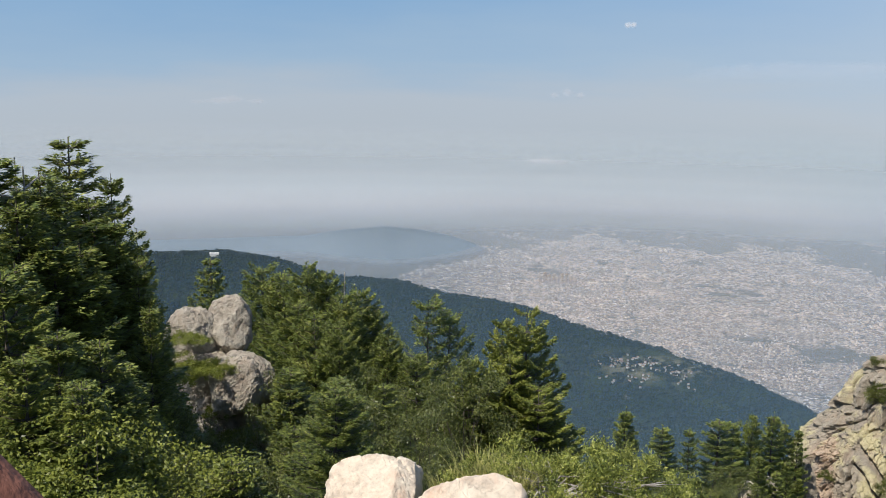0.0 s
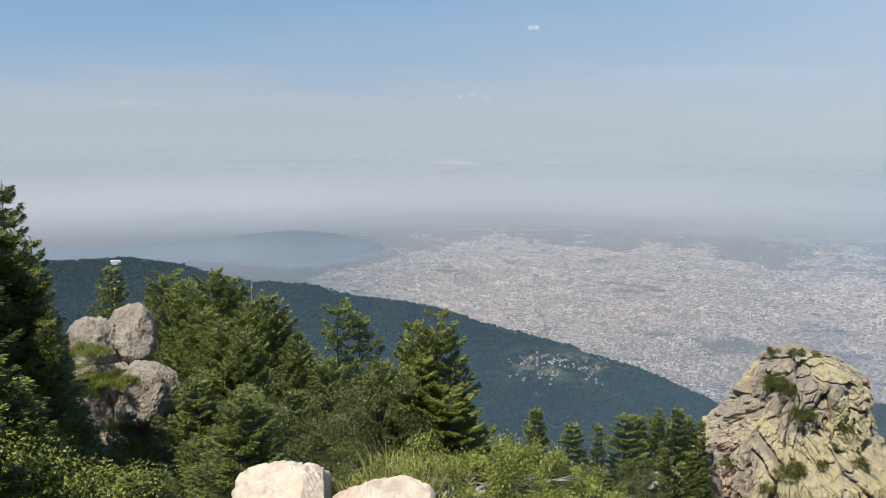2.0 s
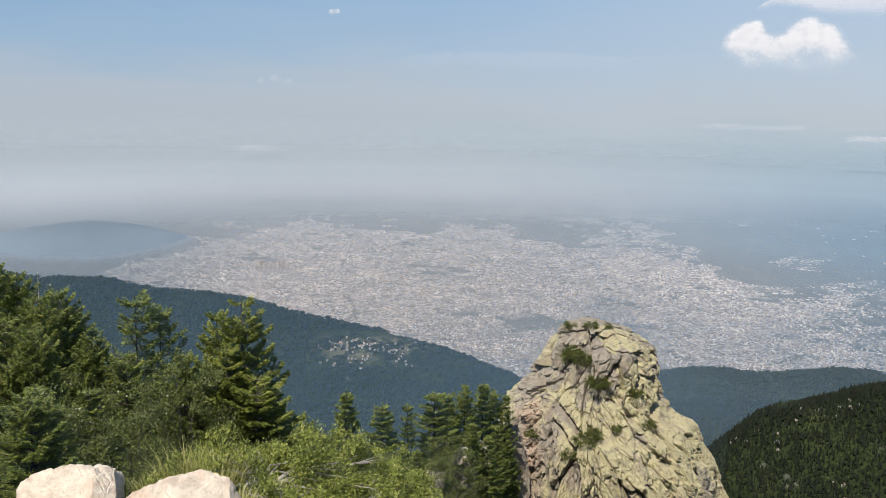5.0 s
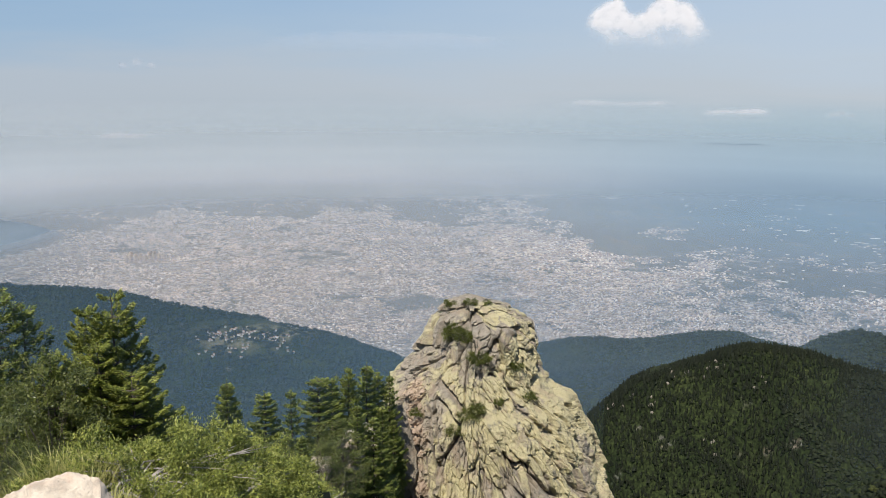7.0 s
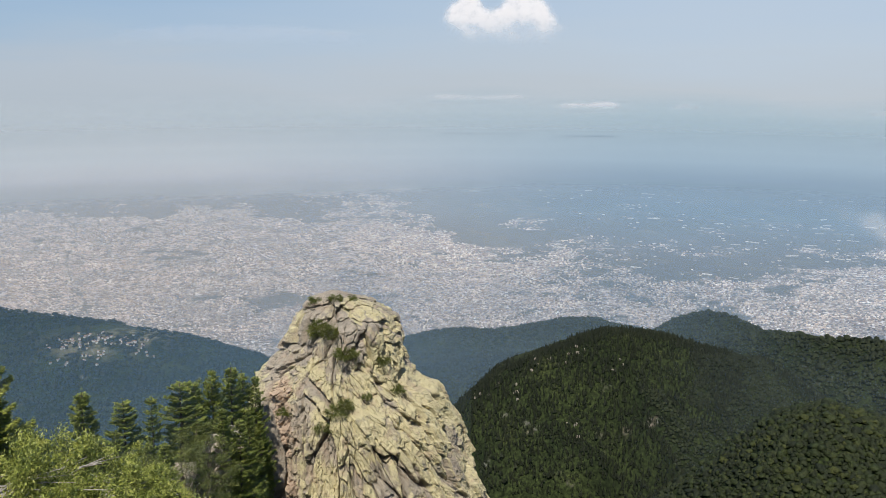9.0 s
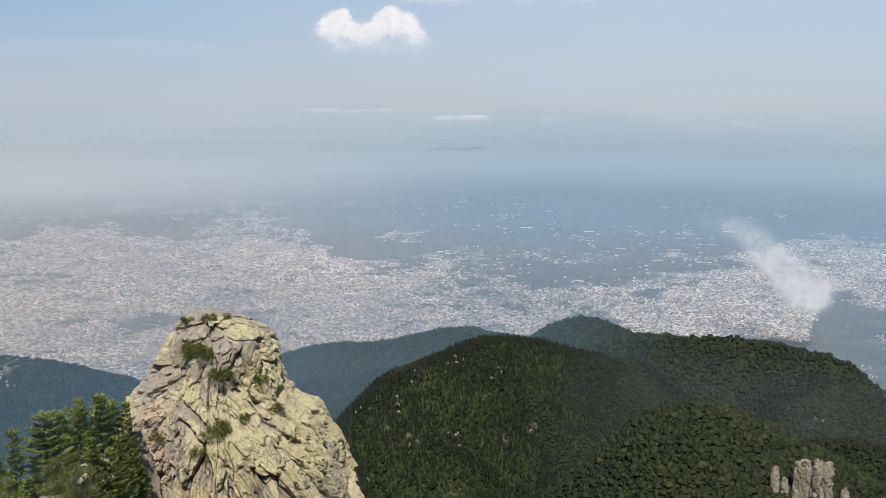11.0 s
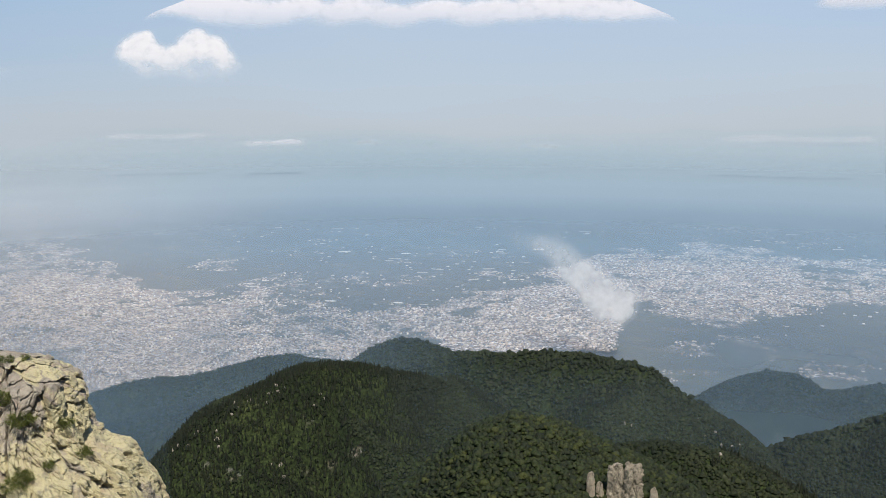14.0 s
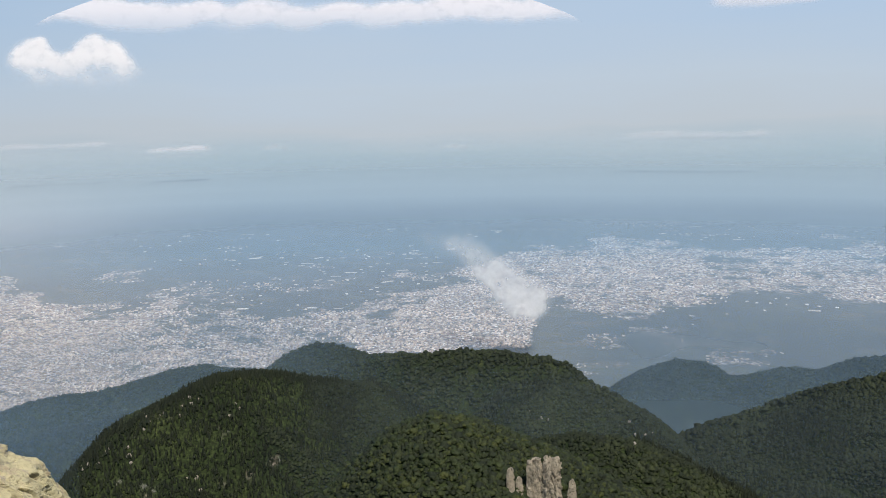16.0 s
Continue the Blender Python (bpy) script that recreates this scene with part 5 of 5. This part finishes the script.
# ---- the crag ----
def crag():
    dist, az0 = 75.0, 27.0
    cx, cy = spot(az0, dist)
    # outline of the crag by height
    zs = np.array([-18.5, -18.85, -19.25, -20.0, -20.7, -22.4, -23.5, -24.9, -25.8, -27.0, -27.9, -30.8, -33.7, -36.9, -52.0])
    left = np.array([0.0, -1.1, -1.7, -2.3, -2.7, -3.1, -3.9, -5.3, -6.3, -6.8, -7.0, -7.4, -7.9, -8.5, -12.0])
    right = np.array([0.3, 1.5, 2.4, 3.8, 5.1, 5.9, 6.1, 6.4, 6.9, 8.8, 9.2, 10.7, 11.9, 13.2, 20.0])
    s = np.linspace(0, 1, 460) ** 1.3
    z = -18.5 - s * 33
    th = np.linspace(0, 2 * math.pi, 541)[:-1]
    th = th - 0.62 * np.sin(th)      # finer steps on the side towards the viewpoint
    S, TH = np.meshgrid(z, th, indexing="ij")
    w = np.interp(-S, -zs, (right - left) / 2)
    mid = np.interp(-S, -zs, (right + left) / 2)
    ux, uy = np.sin(TH), -np.cos(TH)
    bx, by = ux * w + mid, uy * w
    around = (TH + math.pi) % (2 * math.pi) - math.pi
    warp = fbm(bx / 3.5, by / 3.5, S / 6.0, 3, 43)
    jag = fbm(bx / 0.9, by / 0.9, S / 1.2, 3, 45)
    q = around * 8.5 + 0.12 * (S + 19) + 0.16 * warp + 0.13 * jag
    upper = smoothstep(-25.0, -22.0, S + 1.3 * warp - 0.12 * bx)
    face = 1 - upper
    # two sets of joints: upright ones, and on the sunny flank ones that dip with the slope
    dip = np.where(bx + 0.9 * warp + 0.12 * (S + 27) > 1.2, radians(29), radians(4))

    def slabs(wide, long_, seed, bend):
        a, l = bx * np.cos(dip) + S * np.sin(dip), S * np.cos(dip) - bx * np.sin(dip)
        return blocks(a / wide + bend * jag, by / (1.6 * wide), l / long_ + bend * jag + dip * 9, seed)

    e1, i1, t1 = slabs(1.9, 8.0, 71, 0.06)
    e2, i2, t2 = slabs(0.85, 3.0, 73, 0.1)
    e3, i3, t3 = slabs(0.36, 0.95, 75, 0.16)
    patchy = smoothstep(-0.2, 0.3, fbm(bx / 2.6, by / 2.6, S / 3.5, 3, 77))
    run1 = smoothstep(-0.4, 0.05, fbm(q / 3.0, S / 5.0, None, 3, 85))
    run2 = smoothstep(-0.15, 0.2, fbm(q / 1.6, S / 3.0, None, 3, 87))
    plates = ((i1 - 0.5) * 0.5 + t1 * 0.9) * smoothstep(0, 0.03, e1) + ((i2 - 0.5) * 0.2 + t2 * 0.32) * smoothstep(0, 0.05, e2) + ((i3 - 0.5) * 0.13 + t3 * 0.3) * smoothstep(0, 0.08, e3) * (1.2 - 0.8 * patchy)
    cracks = 0.8 * np.exp(-(e1 / 0.045) ** 2) * run1 + 0.3 * np.exp(-(e2 / 0.06) ** 2) * run2 + 0.14 * np.exp(-(e3 / 0.09) ** 2) * (1 - 0.7 * patchy)
    # a few open clefts
    cleft = np.exp(-((fbm(q / 2.8, S / 18.0, None, 3, 79)) / 0.03) ** 2) * smoothstep(-0.1, 0.15, fbm(bx / 4, by / 4, S / 3.0, 3, 81))
    disp = face * (plates - cracks) - 0.6 * cleft * (0.4 + 0.6 * face)
    # broken blocks at the head, tilted and parted by open joints
    e4, i4, t4 = blocks(bx / 1.6 + 0.12 * S + 0.2 * jag, by / 1.6, S / 3.0 - 0.25 * bx + 0.1 * jag, 37)
    e5, i5, t5 = blocks(bx / 0.7 + 0.15 * jag, by / 0.7, S / 1.1 - 0.3 * bx, 39)
    head = ((i4 - 0.5) * 0.8 + t4 * 1.0) * smoothstep(0, 0.03, e4) + ((i5 - 0.5) * 0.2 + t5 * 0.4) * smoothstep(0, 0.05, e5)
    head -= 0.85 * np.exp(-(e4 / 0.065) ** 2) * (0.4 + 0.6 * run1) + 0.2 * np.exp(-(e5 / 0.08) ** 2) * run2
    disp += upper * head
    # rubble in the gully at the foot
    gully = np.exp(-((around + 0.8 + 0.012 * (S + 30)) / 0.26) ** 2) * (1 - smoothstep(-26, -23, S))
    e6, i6, t6 = blocks(bx / 0.8, by / 0.8, S / 0.7, 57)
    disp += gully * (-0.9 + (i6 * 0.5 + t6 * 0.5) * smoothstep(0, 0.1, e6))
    disp += 0.14 * warp + jag * 0.1 + (0.5 - np.abs(fbm(bx / 0.4, by / 0.4, S / 0.5, 3, 33))) * 0.12
    disp *= smoothstep(-18.5, -19.4, S)
    rad = np.maximum(w + disp, 0.01)
    deep = 1.0 + 0.12 * np.cos(TH)
    lx, ly = ux * rad + mid, uy * rad * deep
    S2 = S + (0.25 * warp) * smoothstep(-18.4, -19.6, S)
    c, sn = math.cos(radians(az0)), math.sin(radians(az0))
    x = cx + lx * c + ly * sn
    y = cy - lx * sn + ly * c
    # lichen keeps to sound slabs; each slab has its own cover
    lichen = np.clip(0.76 - 0.36 * upper + 0.5 * (i1 - 0.5) + 0.35 * (i2 - 0.5) + 0.6 * fbm(bx / 2.2, by / 2.2, S / 3.5, 5, 83) - 0.7 * cleft - 0.8 * cracks - 0.5 * gully - 0.1 * smoothstep(0.2, 0.9, -around), 0, 1)
    verts = np.stack([x, y, S2], -1).reshape(-1, 3)
    faces = grid_faces(len(z), len(th), True)
    kind = np.where(gully > 0.5, 2, np.where(upper > 0.5, 0, 1)).ravel()[faces[:, 0]]
    base = tagged(new("crag"), "tall pale lichen-covered rock crag above the valley", "rock")
    for n, (name, label) in enumerate((("rock_head", "broken grey blocks of the crag's head"), ("rock_face", "jointed slabs with yellow-green lichen"), ("rubble_gully", "reddish broken rubble in a gully"))):
        used, f = np.unique(faces[kind == n], return_inverse=True)
        me = mesh_np(name, verts[used], f.reshape(-1, 4), M_SPIRE)
        for key, val in (("lichen", lichen), ("rubble", gully * (0.4 + 0.9 * i6))):
            at = me.attributes.new(key, "FLOAT", "POINT")
            at.data.foreach_set("value", val.ravel()[used].astype(np.float32))
        under(new(name, me), base, label)
    return base


crag()


def shrub_mesh(seed, spread, tall, n, leaf, material, stems=11, clump=75, rough=0.65, puff_out=0.9):
    """A low shrub: forked stems and a skin of short leafy shoots."""
    rng = np.random.default_rng(seed)
    wood = []
    for i in range(stems):
        a = rng.uniform(0, 6.28)
        rr = spread * rng.uniform(0.5, 0.95)
        tip = np.array([rr * math.cos(a), rr * math.sin(a), tall * rng.uniform(0.4, 0.8) * (1 - 0.5 * rr / spread)])
        mid = tip * 0.5 + np.array([rng.normal(0, 0.08), rng.normal(0, 0.08), 0.1]) * spread
        wood.append((np.array([(0, 0, -0.1), mid * 0.5, mid, (mid + tip) / 2, tip]), np.linspace(0.014, 0.003, 5) * max(spread, 0.3)))
    k = max(12, n // clump)
    a, rr = rng.uniform(0, 6.28, k), np.sqrt(rng.uniform(0, 1, k))
    top = np.sqrt(np.maximum(0, 1 - rr ** 2.4))
    lump = fbm(np.cos(a) * rr * 3.5 + seed, np.sin(a) * rr * 3.5, None, 3, seed)
    tips = np.stack([rr * spread * np.cos(a), rr * spread * np.sin(a), np.maximum(tall * top * (0.72 + 0.75 * lump) * rng.uniform(rough, 1.02, k), 0.0)], 1)
    grow = unit(np.stack([np.cos(a) * rr, np.sin(a) * rr, top * 0.8 + 0.35], 1) + rng.normal(0, 0.4, (k, 3)))
    pick = rng.integers(0, k, n)
    t = rng.uniform(-1.6, 0.6, n)
    P = tips[pick] + grow[pick] * (t * leaf)[:, None] + rng.normal(0, puff_out * leaf, (n, 3))
    W = unit(grow[pick] * 0.7 + rng.normal(0, 0.55, (n, 3)))
    N = unit(rng.normal(0, 1, (n, 3)))
    v, f = leaf_tris(P, W, N, leaf * rng.uniform(0.6, 1.4, n), leaf * rng.uniform(0.3, 0.5, n))
    return mesh_np("stems", *tubes(wood, 5), M_DEAD, True), mesh_np("leaves", v, f, material)


def shrub(name, label, group, meshes, m):
    base = tagged(new(name), label, "shrub", group)
    base.matrix_world = m
    under(new("stem_tangle", meshes[0]), base)
    under(new("foliage", meshes[1]), base)
    return base


# mats of juniper on the ledge
for i, (ja, je, jr, js, jh) in enumerate(((6.5, -23.2, 5.2, 0.55, 0.34), (9.2, -23.4, 5.3, 0.6, 0.36), (11.8, -24.6, 5.4, 0.55, 0.32), (8.3, -25.6, 4.8, 0.45, 0.28), (13.4, -24.9, 6.3, 0.6, 0.34), (11.0, -27.0, 4.9, 0.5, 0.3), (15.6, -26.2, 6.6, 0.6, 0.3), (14.2, -27.6, 5.8, 0.5, 0.3))):
    jx, jy = spot(ja, jr)
    shrub("juniper_shrub", "low yellow-green juniper mat with grey dead stems", "junipers on the ledge", shrub_mesh(100 + i, js, jh * 0.82, 26000, 0.021, M_JUNIPER, 30, 200, 0.2, 1.25), pose(jx, jy, jr * math.tan(radians(je)) - 0.03, 0, 0, 40 * i))
# cushions growing on the crag
GREENERY = [shrub_mesh(140 + i, 0.8, 0.6, 4000, 0.07, M_BRIGHT, 4) for i in range(2)]
CUSHION = [shrub_mesh(130 + i, 0.8, 0.7, 3000, 0.1, M_CUSHION, 4) for i in range(2)]


# ---- grass on the ledge ----
def tuft(seed, blades, spread, tall):
    rng = np.random.default_rng(seed)
    a = rng.uniform(0, 6.28, blades)
    q = spread * np.sqrt(rng.uniform(0, 1, blades))
    foot = np.stack([q * np.cos(a), q * np.sin(a), np.full(blades, -0.05)], 1)
    lean = np.stack([np.cos(a), np.sin(a), np.zeros(blades)], 1) * rng.uniform(0.05, 0.5, blades)[:, None] + rng.normal(0, 0.12, (blades, 3)) * np.array([1, 1, 0])
    h = tall * rng.uniform(0.45, 1.05, blades)
    side = unit(np.cross(lean + rng.normal(0, 0.2, (blades, 3)), [0, 0, 1.0])) * 0.003
    v = []
    for t, w in ((0, 1.0), (0.4, 0.85), (0.75, 0.55), (1.0, 0.1)):
        c = foot + lean * (h * t * t)[:, None] + np.array([0, 0, 1.0]) * (h * t * (1 - 0.18 * t))[:, None]
        v += [c - side * w, c + side * w]
    V = np.stack(v, 1).reshape(-1, 3)
    f = np.array([(0, 1, 3, 2), (2, 3, 5, 4), (4, 5, 7, 6)])
    return mesh_np("grass", V, (np.arange(blades)[:, None, None] * 8 + f[None]).reshape(-1, 4), M_GRASS)


for i, (ga, ge, gr, gs, gh) in enumerate(((2.6, -23.2, 5.3, 0.16, 0.36), (4.2, -23.3, 5.2, 0.16, 0.33), (1.0, -23.8, 5.1, 0.16, 0.25), (-0.6, -24.6, 4.9, 0.14, 0.18), (3.4, -24.0, 4.9, 0.16, 0.25), (-1.6, -25.6, 4.7, 0.13, 0.16), (15.0, -25.0, 6.9, 0.22, 0.32), (16.4, -25.8, 7.0, 0.22, 0.32), (17.4, -26.8, 6.9, 0.22, 0.3), (5.6, -24.4, 4.7, 0.12, 0.15), (-2.4, -26.0, 4.6, 0.12, 0.12))):
    gx, gy = spot(ga, gr)
    ob = tagged(new("grass_tuft", tuft(150 + i, 380, gs * 0.9, gh * 0.85)), "tuft of long green and straw-coloured grass", "grass", "grass tufts", kind="stuff")
    ob.location = (gx, gy, gr * math.tan(radians(ge)) + 0.04)


# dead twigs at the junipers' edge
for k, (da, de, dr) in enumerate(((5.4, -23.9, 5.0), (6.6, -24.9, 4.8), (13.0, -27.3, 5.0))):
    rng = np.random.default_rng(300 + k)
    wood = []
    for j in range(34):
        a, ln = rng.uniform(0, 6.28), rng.uniform(0.07, 0.2)
        foot = np.array([rng.normal(0, 0.1), rng.normal(0, 0.1), -0.08])
        way = np.array([math.cos(a), math.sin(a), rng.uniform(-0.1, 0.6)])
        pts = foot + way * np.linspace(0, ln, 5)[:, None] + np.cumsum(rng.normal(0, 0.02, (5, 3)), 0)
        wood.append((pts, np.linspace(0.007, 0.0015, 5)))
    dx, dy = spot(da, dr)
    ob = tagged(new("dead_shrub", mesh_np("dead_shrub", *tubes(wood, 5), M_DEAD, True)), "bare grey dead juniper twigs on the ledge", "shrub", "dead shrubs")
    ob.location = (dx, dy, dr * math.tan(radians(de)) + 0.1)


# ---- small things ----
# cushions on the crag
def on_crag(az, el):
    """A place on the crag's face that looks this way."""
    way = Vector((math.sin(radians(az)) * math.cos(radians(el)), math.cos(radians(az)) * math.cos(radians(el)), math.sin(radians(el))))
    hits = [p.ray_cast(way * 30, way) for p in CRAG.children]
    return min((h[1] for h in hits if h[0]), key=lambda p: p.length, default=way * 72)


CRAG = bpy.data.objects["crag"]
for i, (ca, ce, cs) in enumerate(((26.0, -14.5, 0.7), (27.3, -14.35, 0.6), (28.3, -14.4, 0.5), (26.6, -16.5, 1.35), (26.3, -16.1, 0.9), (27.9, -17.8, 1.0), (28.2, -18.0, 0.7), (27.2, -21.3, 1.0), (27.7, -20.9, 0.8), (24.0, -21.1, 0.75), (30.2, -18.3, 0.8), (31.1, -20.0, 0.7), (29.2, -20.4, 0.5), (26.4, -22.2, 0.8))):
    place = on_crag(ca, ce)
    m = Matrix.LocRotScale(place + (Vector((0, 0, 0)) - place).normalized() * 0.15 - Vector((0, 0, 0.15)), Euler((0, 0, i * 1.3)), (cs * 1.25, cs * 1.25, cs))
    shrub("cushion_shrub", "small dark green cushion plant growing on the crag", "cushion plants on the crag", CUSHION[i % 2], m)

# greenery between the boulders in the wood
for i, (ga, ge, gr, gs) in enumerate(((-14.6, -16.1, 28.4, 1.0), (-13.4, -16.0, 28.3, 0.9), (-15.8, -14.2, 28.8, 0.8), (-15.9, -16.6, 28.5, 0.8), (-13.9, -18.6, 28.2, 0.9), (-14.6, -20.3, 27.6, 1.2), (-12.6, -20.2, 27.6, 1.1))):
    gx, gy = spot(ga, gr)
    shrub("cushion_shrub", "low green shrub growing between the boulders", "shrubs on the boulders", GREENERY[i % 2], Matrix.LocRotScale((gx, gy, gr * math.tan(radians(ge)) - 0.3), Euler((0, 0, i * 1.1)), (gs * 0.75, gs * 0.75, gs * 0.6)))

for i, (ga, ge, gr, gs) in enumerate(((-15.4, -16.2, 28.0, 1.5), (-14.0, -16.0, 28.2, 1.1), (-16.8, -15.6, 28.2, 1.4), (-15.6, -14.3, 28.4, 1.0))):
    gx, gy = spot(ga, gr)
    shrub("bough_shrub", "spreading bright green shrub in front of the boulders", "shrubs on the boulders", GREENERY[i % 2], Matrix.LocRotScale((gx, gy, gr * math.tan(radians(ge)) - 0.3), Euler((0, 0, i * 1.7)), (gs * 0.8, gs * 0.8, gs * 0.4)))
for ta, te, td in ((-17.4, -18.4, 25), (-15.2, -20.2, 25.5), (-13.3, -20.9, 25), (-10.2, -18.2, 26)):
    tree(BEECH[int(-ta) % 3], ta, te, td, 0.75, "beech_tree", "small dark green beech before the outcrop", "beeches")
for ta, te, td in ((-18.2, -12.6, 24), (-17.9, -15.2, 23)):
    tree(FIRS[1], ta, te, td, 1.1, label="young sunlit fir in front of the wood", group="young firs")

# rock ribs between the trees beside the crag
G3 = "rocks of the rib"
rock(19.0, -24.8, 58, (3.0, 3.0, 6.5), 21, "pale grey rock rib among the firs", G3, M_BOULDER, 10, 9, 0.09, 40)
rock(20.8, -24.6, 62, (2.2, 2.4, 7.5), 22, "pale grey rock rib among the firs", G3, M_BOULDER, 50, 9, 0.09, 40)
rock(22.4, -23.6, 68, (3.2, 3.4, 8.0), 23, "reddish broken rock at the crag's foot", G3, M_SPIRE, 30, 9, 0.1, 40)
rock(17.4, -24.2, 54, (1.6, 1.6, 2.4), 24, "grey stone under the old pine", G3, M_BOULDER, 0, 9, 0.09, 30)

# outcrop on the sunny spur
G4 = "outcrop on the spur"


def cliff(az, el, dist, wide, tall, seed, label, head=(0.8, 0.92)):
    """A steep broken rock with a flat head; its top shows at that heading and angle."""
    n_up, n_round = int(26 + tall * 3), int(60 + wide * 9)
    h = np.concatenate([np.linspace(0, 0.03, 6)[:-1], np.linspace(0.03, 1, n_up)])
    th = np.arange(n_round) * 2 * math.pi / n_round
    H, TH = np.meshgrid(h, th, indexing="ij")
    half = wide / 2 * np.interp(H, [0, 0.03, 0.12, 0.5, 1], [0.02, *head, 1.0, 1.15])
    bx, by, z = np.sin(TH) * half, -np.cos(TH) * half * 0.8, -H * tall
    jag = fbm(bx / 1.5, by / 1.5, z / 1.5, 3, seed)
    e1, i1, t1 = blocks(bx / 2.4 + 0.1 * jag, by / 2.4, z / 7.0 + 0.1 * jag, seed)
    e2, i2, t2 = blocks(bx / 1.0 + 0.1 * jag, by / 1.0, z / 2.4, seed + 5)
    push = ((i1 - 0.5) * 2.2 + t1 * 1.6) * smoothstep(0, 0.04, e1) - 1.5 * np.exp(-(e1 / 0.08) ** 2) + ((i2 - 0.5) * 0.7 + t2) * smoothstep(0, 0.06, e2) - 0.6 * np.exp(-(e2 / 0.1) ** 2) + 0.3 * jag
    k = 1 + np.minimum(wide / 14, 1) * push / np.maximum(half, 1.0) * smoothstep(0.0, 0.03, H)
    z = z + ((i1 - 0.5) * 0.09 * tall + 0.12 * bx) * (1 - smoothstep(0.02, 0.5, H))
    ob = new("rock_outcrop", mesh_np("rock_outcrop", np.stack([bx * k, by * k, z], -1).reshape(-1, 3), grid_faces(len(h), n_round, True), M_OUTCROP))
    x, y = spot(az, dist)
    ob.matrix_world = pose(x, y, dist * math.tan(radians(el)), 0, 0, -az)
    return tagged(ob, label, "rock", G4)


cliff(65.6, -21.7, 440, 9.6, 26, 31, "flat-topped tan cliff standing out of the wooded spur")
cliff(64.5, -21.85, 441, 8.2, 26, 38, "split tan rock pillar leaning on the cliff")
for i, (oa, oe, ow) in enumerate(((62.9, -22.4, 4.2), (63.5, -22.9, 4.0), (61.4, -22.5, 4.6), (66.9, -23.0, 4.6))):
    cliff(oa, oe, 436 + 3 * (i % 3), ow, 16, 50 + 7 * i, "slender weathered tan rock fin beside the cliff", (0.45, 0.75))
# pale scars and screes on the front hill
G5 = "pale rocks on the hillsides"


def stone(az, el, size, seed, lo=380, hi=1250):
    rs = np.linspace(lo, hi, 900)
    x, y = rs * math.sin(radians(az)), rs * math.cos(radians(az))
    z = height(x, y)
    ang = np.degrees(np.arctan2(z, rs))
    i = int(np.argmax(ang >= el)) if (ang >= el).any() else int(np.argmax(ang))
    ob = new("boulder", rock_mesh("boulder", seed, size, 9, 0.12, M_STONE, 18))
    ob.matrix_world = pose(x[i], y[i], z[i] + size[2] * 0.3, 0, 0, seed * 37)
    tagged(ob, "pale bare rock among the hillside trees", "rock", G5)


sr = random.Random(3)
for i, (oa, oe, n) in enumerate(((42.3, -17.7, 9), (40.3, -18.3, 7), (38.0, -19.6, 5), (36.6, -20.4, 5), (39.0, -20.6, 4), (65.0, -19.4, 3), (69.6, -19.4, 5), (71.2, -20.2, 5), (45.5, -18.6, 3), (42.3, -22.5, 2), (42.7, -22.1, 2), (43.1, -21.75, 2))):
    for j in range(n):
        stone(oa + sr.gauss(0, 0.45), oe + sr.gauss(0, 0.3), (sr.uniform(1.2, 3.4), sr.uniform(1.2, 2.4), sr.uniform(1.8, 4.0)), 60 + 10 * i + j)


# wooden rail at the viewpoint's edge
def rail():
    base = tagged(new("wooden_railing"), "reddish brown round-log railing at the viewpoint", "railing")
    a, b = Vector((-0.64, 1.03, -0.075)), Vector((0.99, 1.03, -1.88))
    t = np.linspace(0, 1, 40)
    pts = np.array([tuple(a.lerp(b, k)) for k in t])
    pts[:, 1] += fbm(t * 6, t * 0, None, 3, 5) * 0.006
    under(new("diagonal_brace", mesh_np("diagonal_brace", *tubes([(pts, 0.036 + fbm(t * 9, t * 0, None, 2, 8) * 0.003)], 16), M_RAIL, True)), base)
    foot = np.array([(a.x - 0.03, a.y + 0.08, z) for z in np.linspace(0.02, -1.95, 10)])
    under(new("post", mesh_np("post", *tubes([(foot, np.full(10, 0.045))], 16), M_RAIL, True)), base)


rail()
# dead snags in the wood
for i, (ta, te, td, h) in enumerate(((-23.9, -4.3, 17, 1.2), (-24.7, -3.8, 18, 1.5), (-6.25, -10.9, 31, 0.5), (17.3, -19.2, 57, 1.6))):
    x, y = spot(ta, td)
    top = td * math.tan(radians(te))
    z = float(height(np.array([x]), np.array([y]))[0])
    n = 9
    t = np.linspace(0, 1, n)
    rng = np.random.default_rng(200 + i)
    pts = np.stack([x + np.cumsum(rng.normal(0, 0.03, n)), y + np.cumsum(rng.normal(0, 0.03, n)), z - 0.3 + t * (top - z + 0.3)], 1)
    wood = [(pts, np.linspace(0.07, 0.012, n))]
    for j in range(9):
        f = rng.uniform(0.7, 0.97)
        p = np.array([np.interp(f, t, pts[:, c]) for c in range(3)])
        a = rng.uniform(0, 6.28)
        ln = h * rng.uniform(0.25, 0.7)
        q = p + np.array([math.cos(a), math.sin(a), rng.uniform(-0.1, 0.5)]) * ln
        wood.append((np.array([p, (p + q) / 2 + rng.normal(0, 0.05, 3), q]), np.array([0.025, 0.015, 0.005])))
    tagged(new("dead_tree", mesh_np("dead_tree", *tubes(wood, 5), M_DEAD, True)), "bare grey dead tree standing in the wood", "tree", "dead trees")
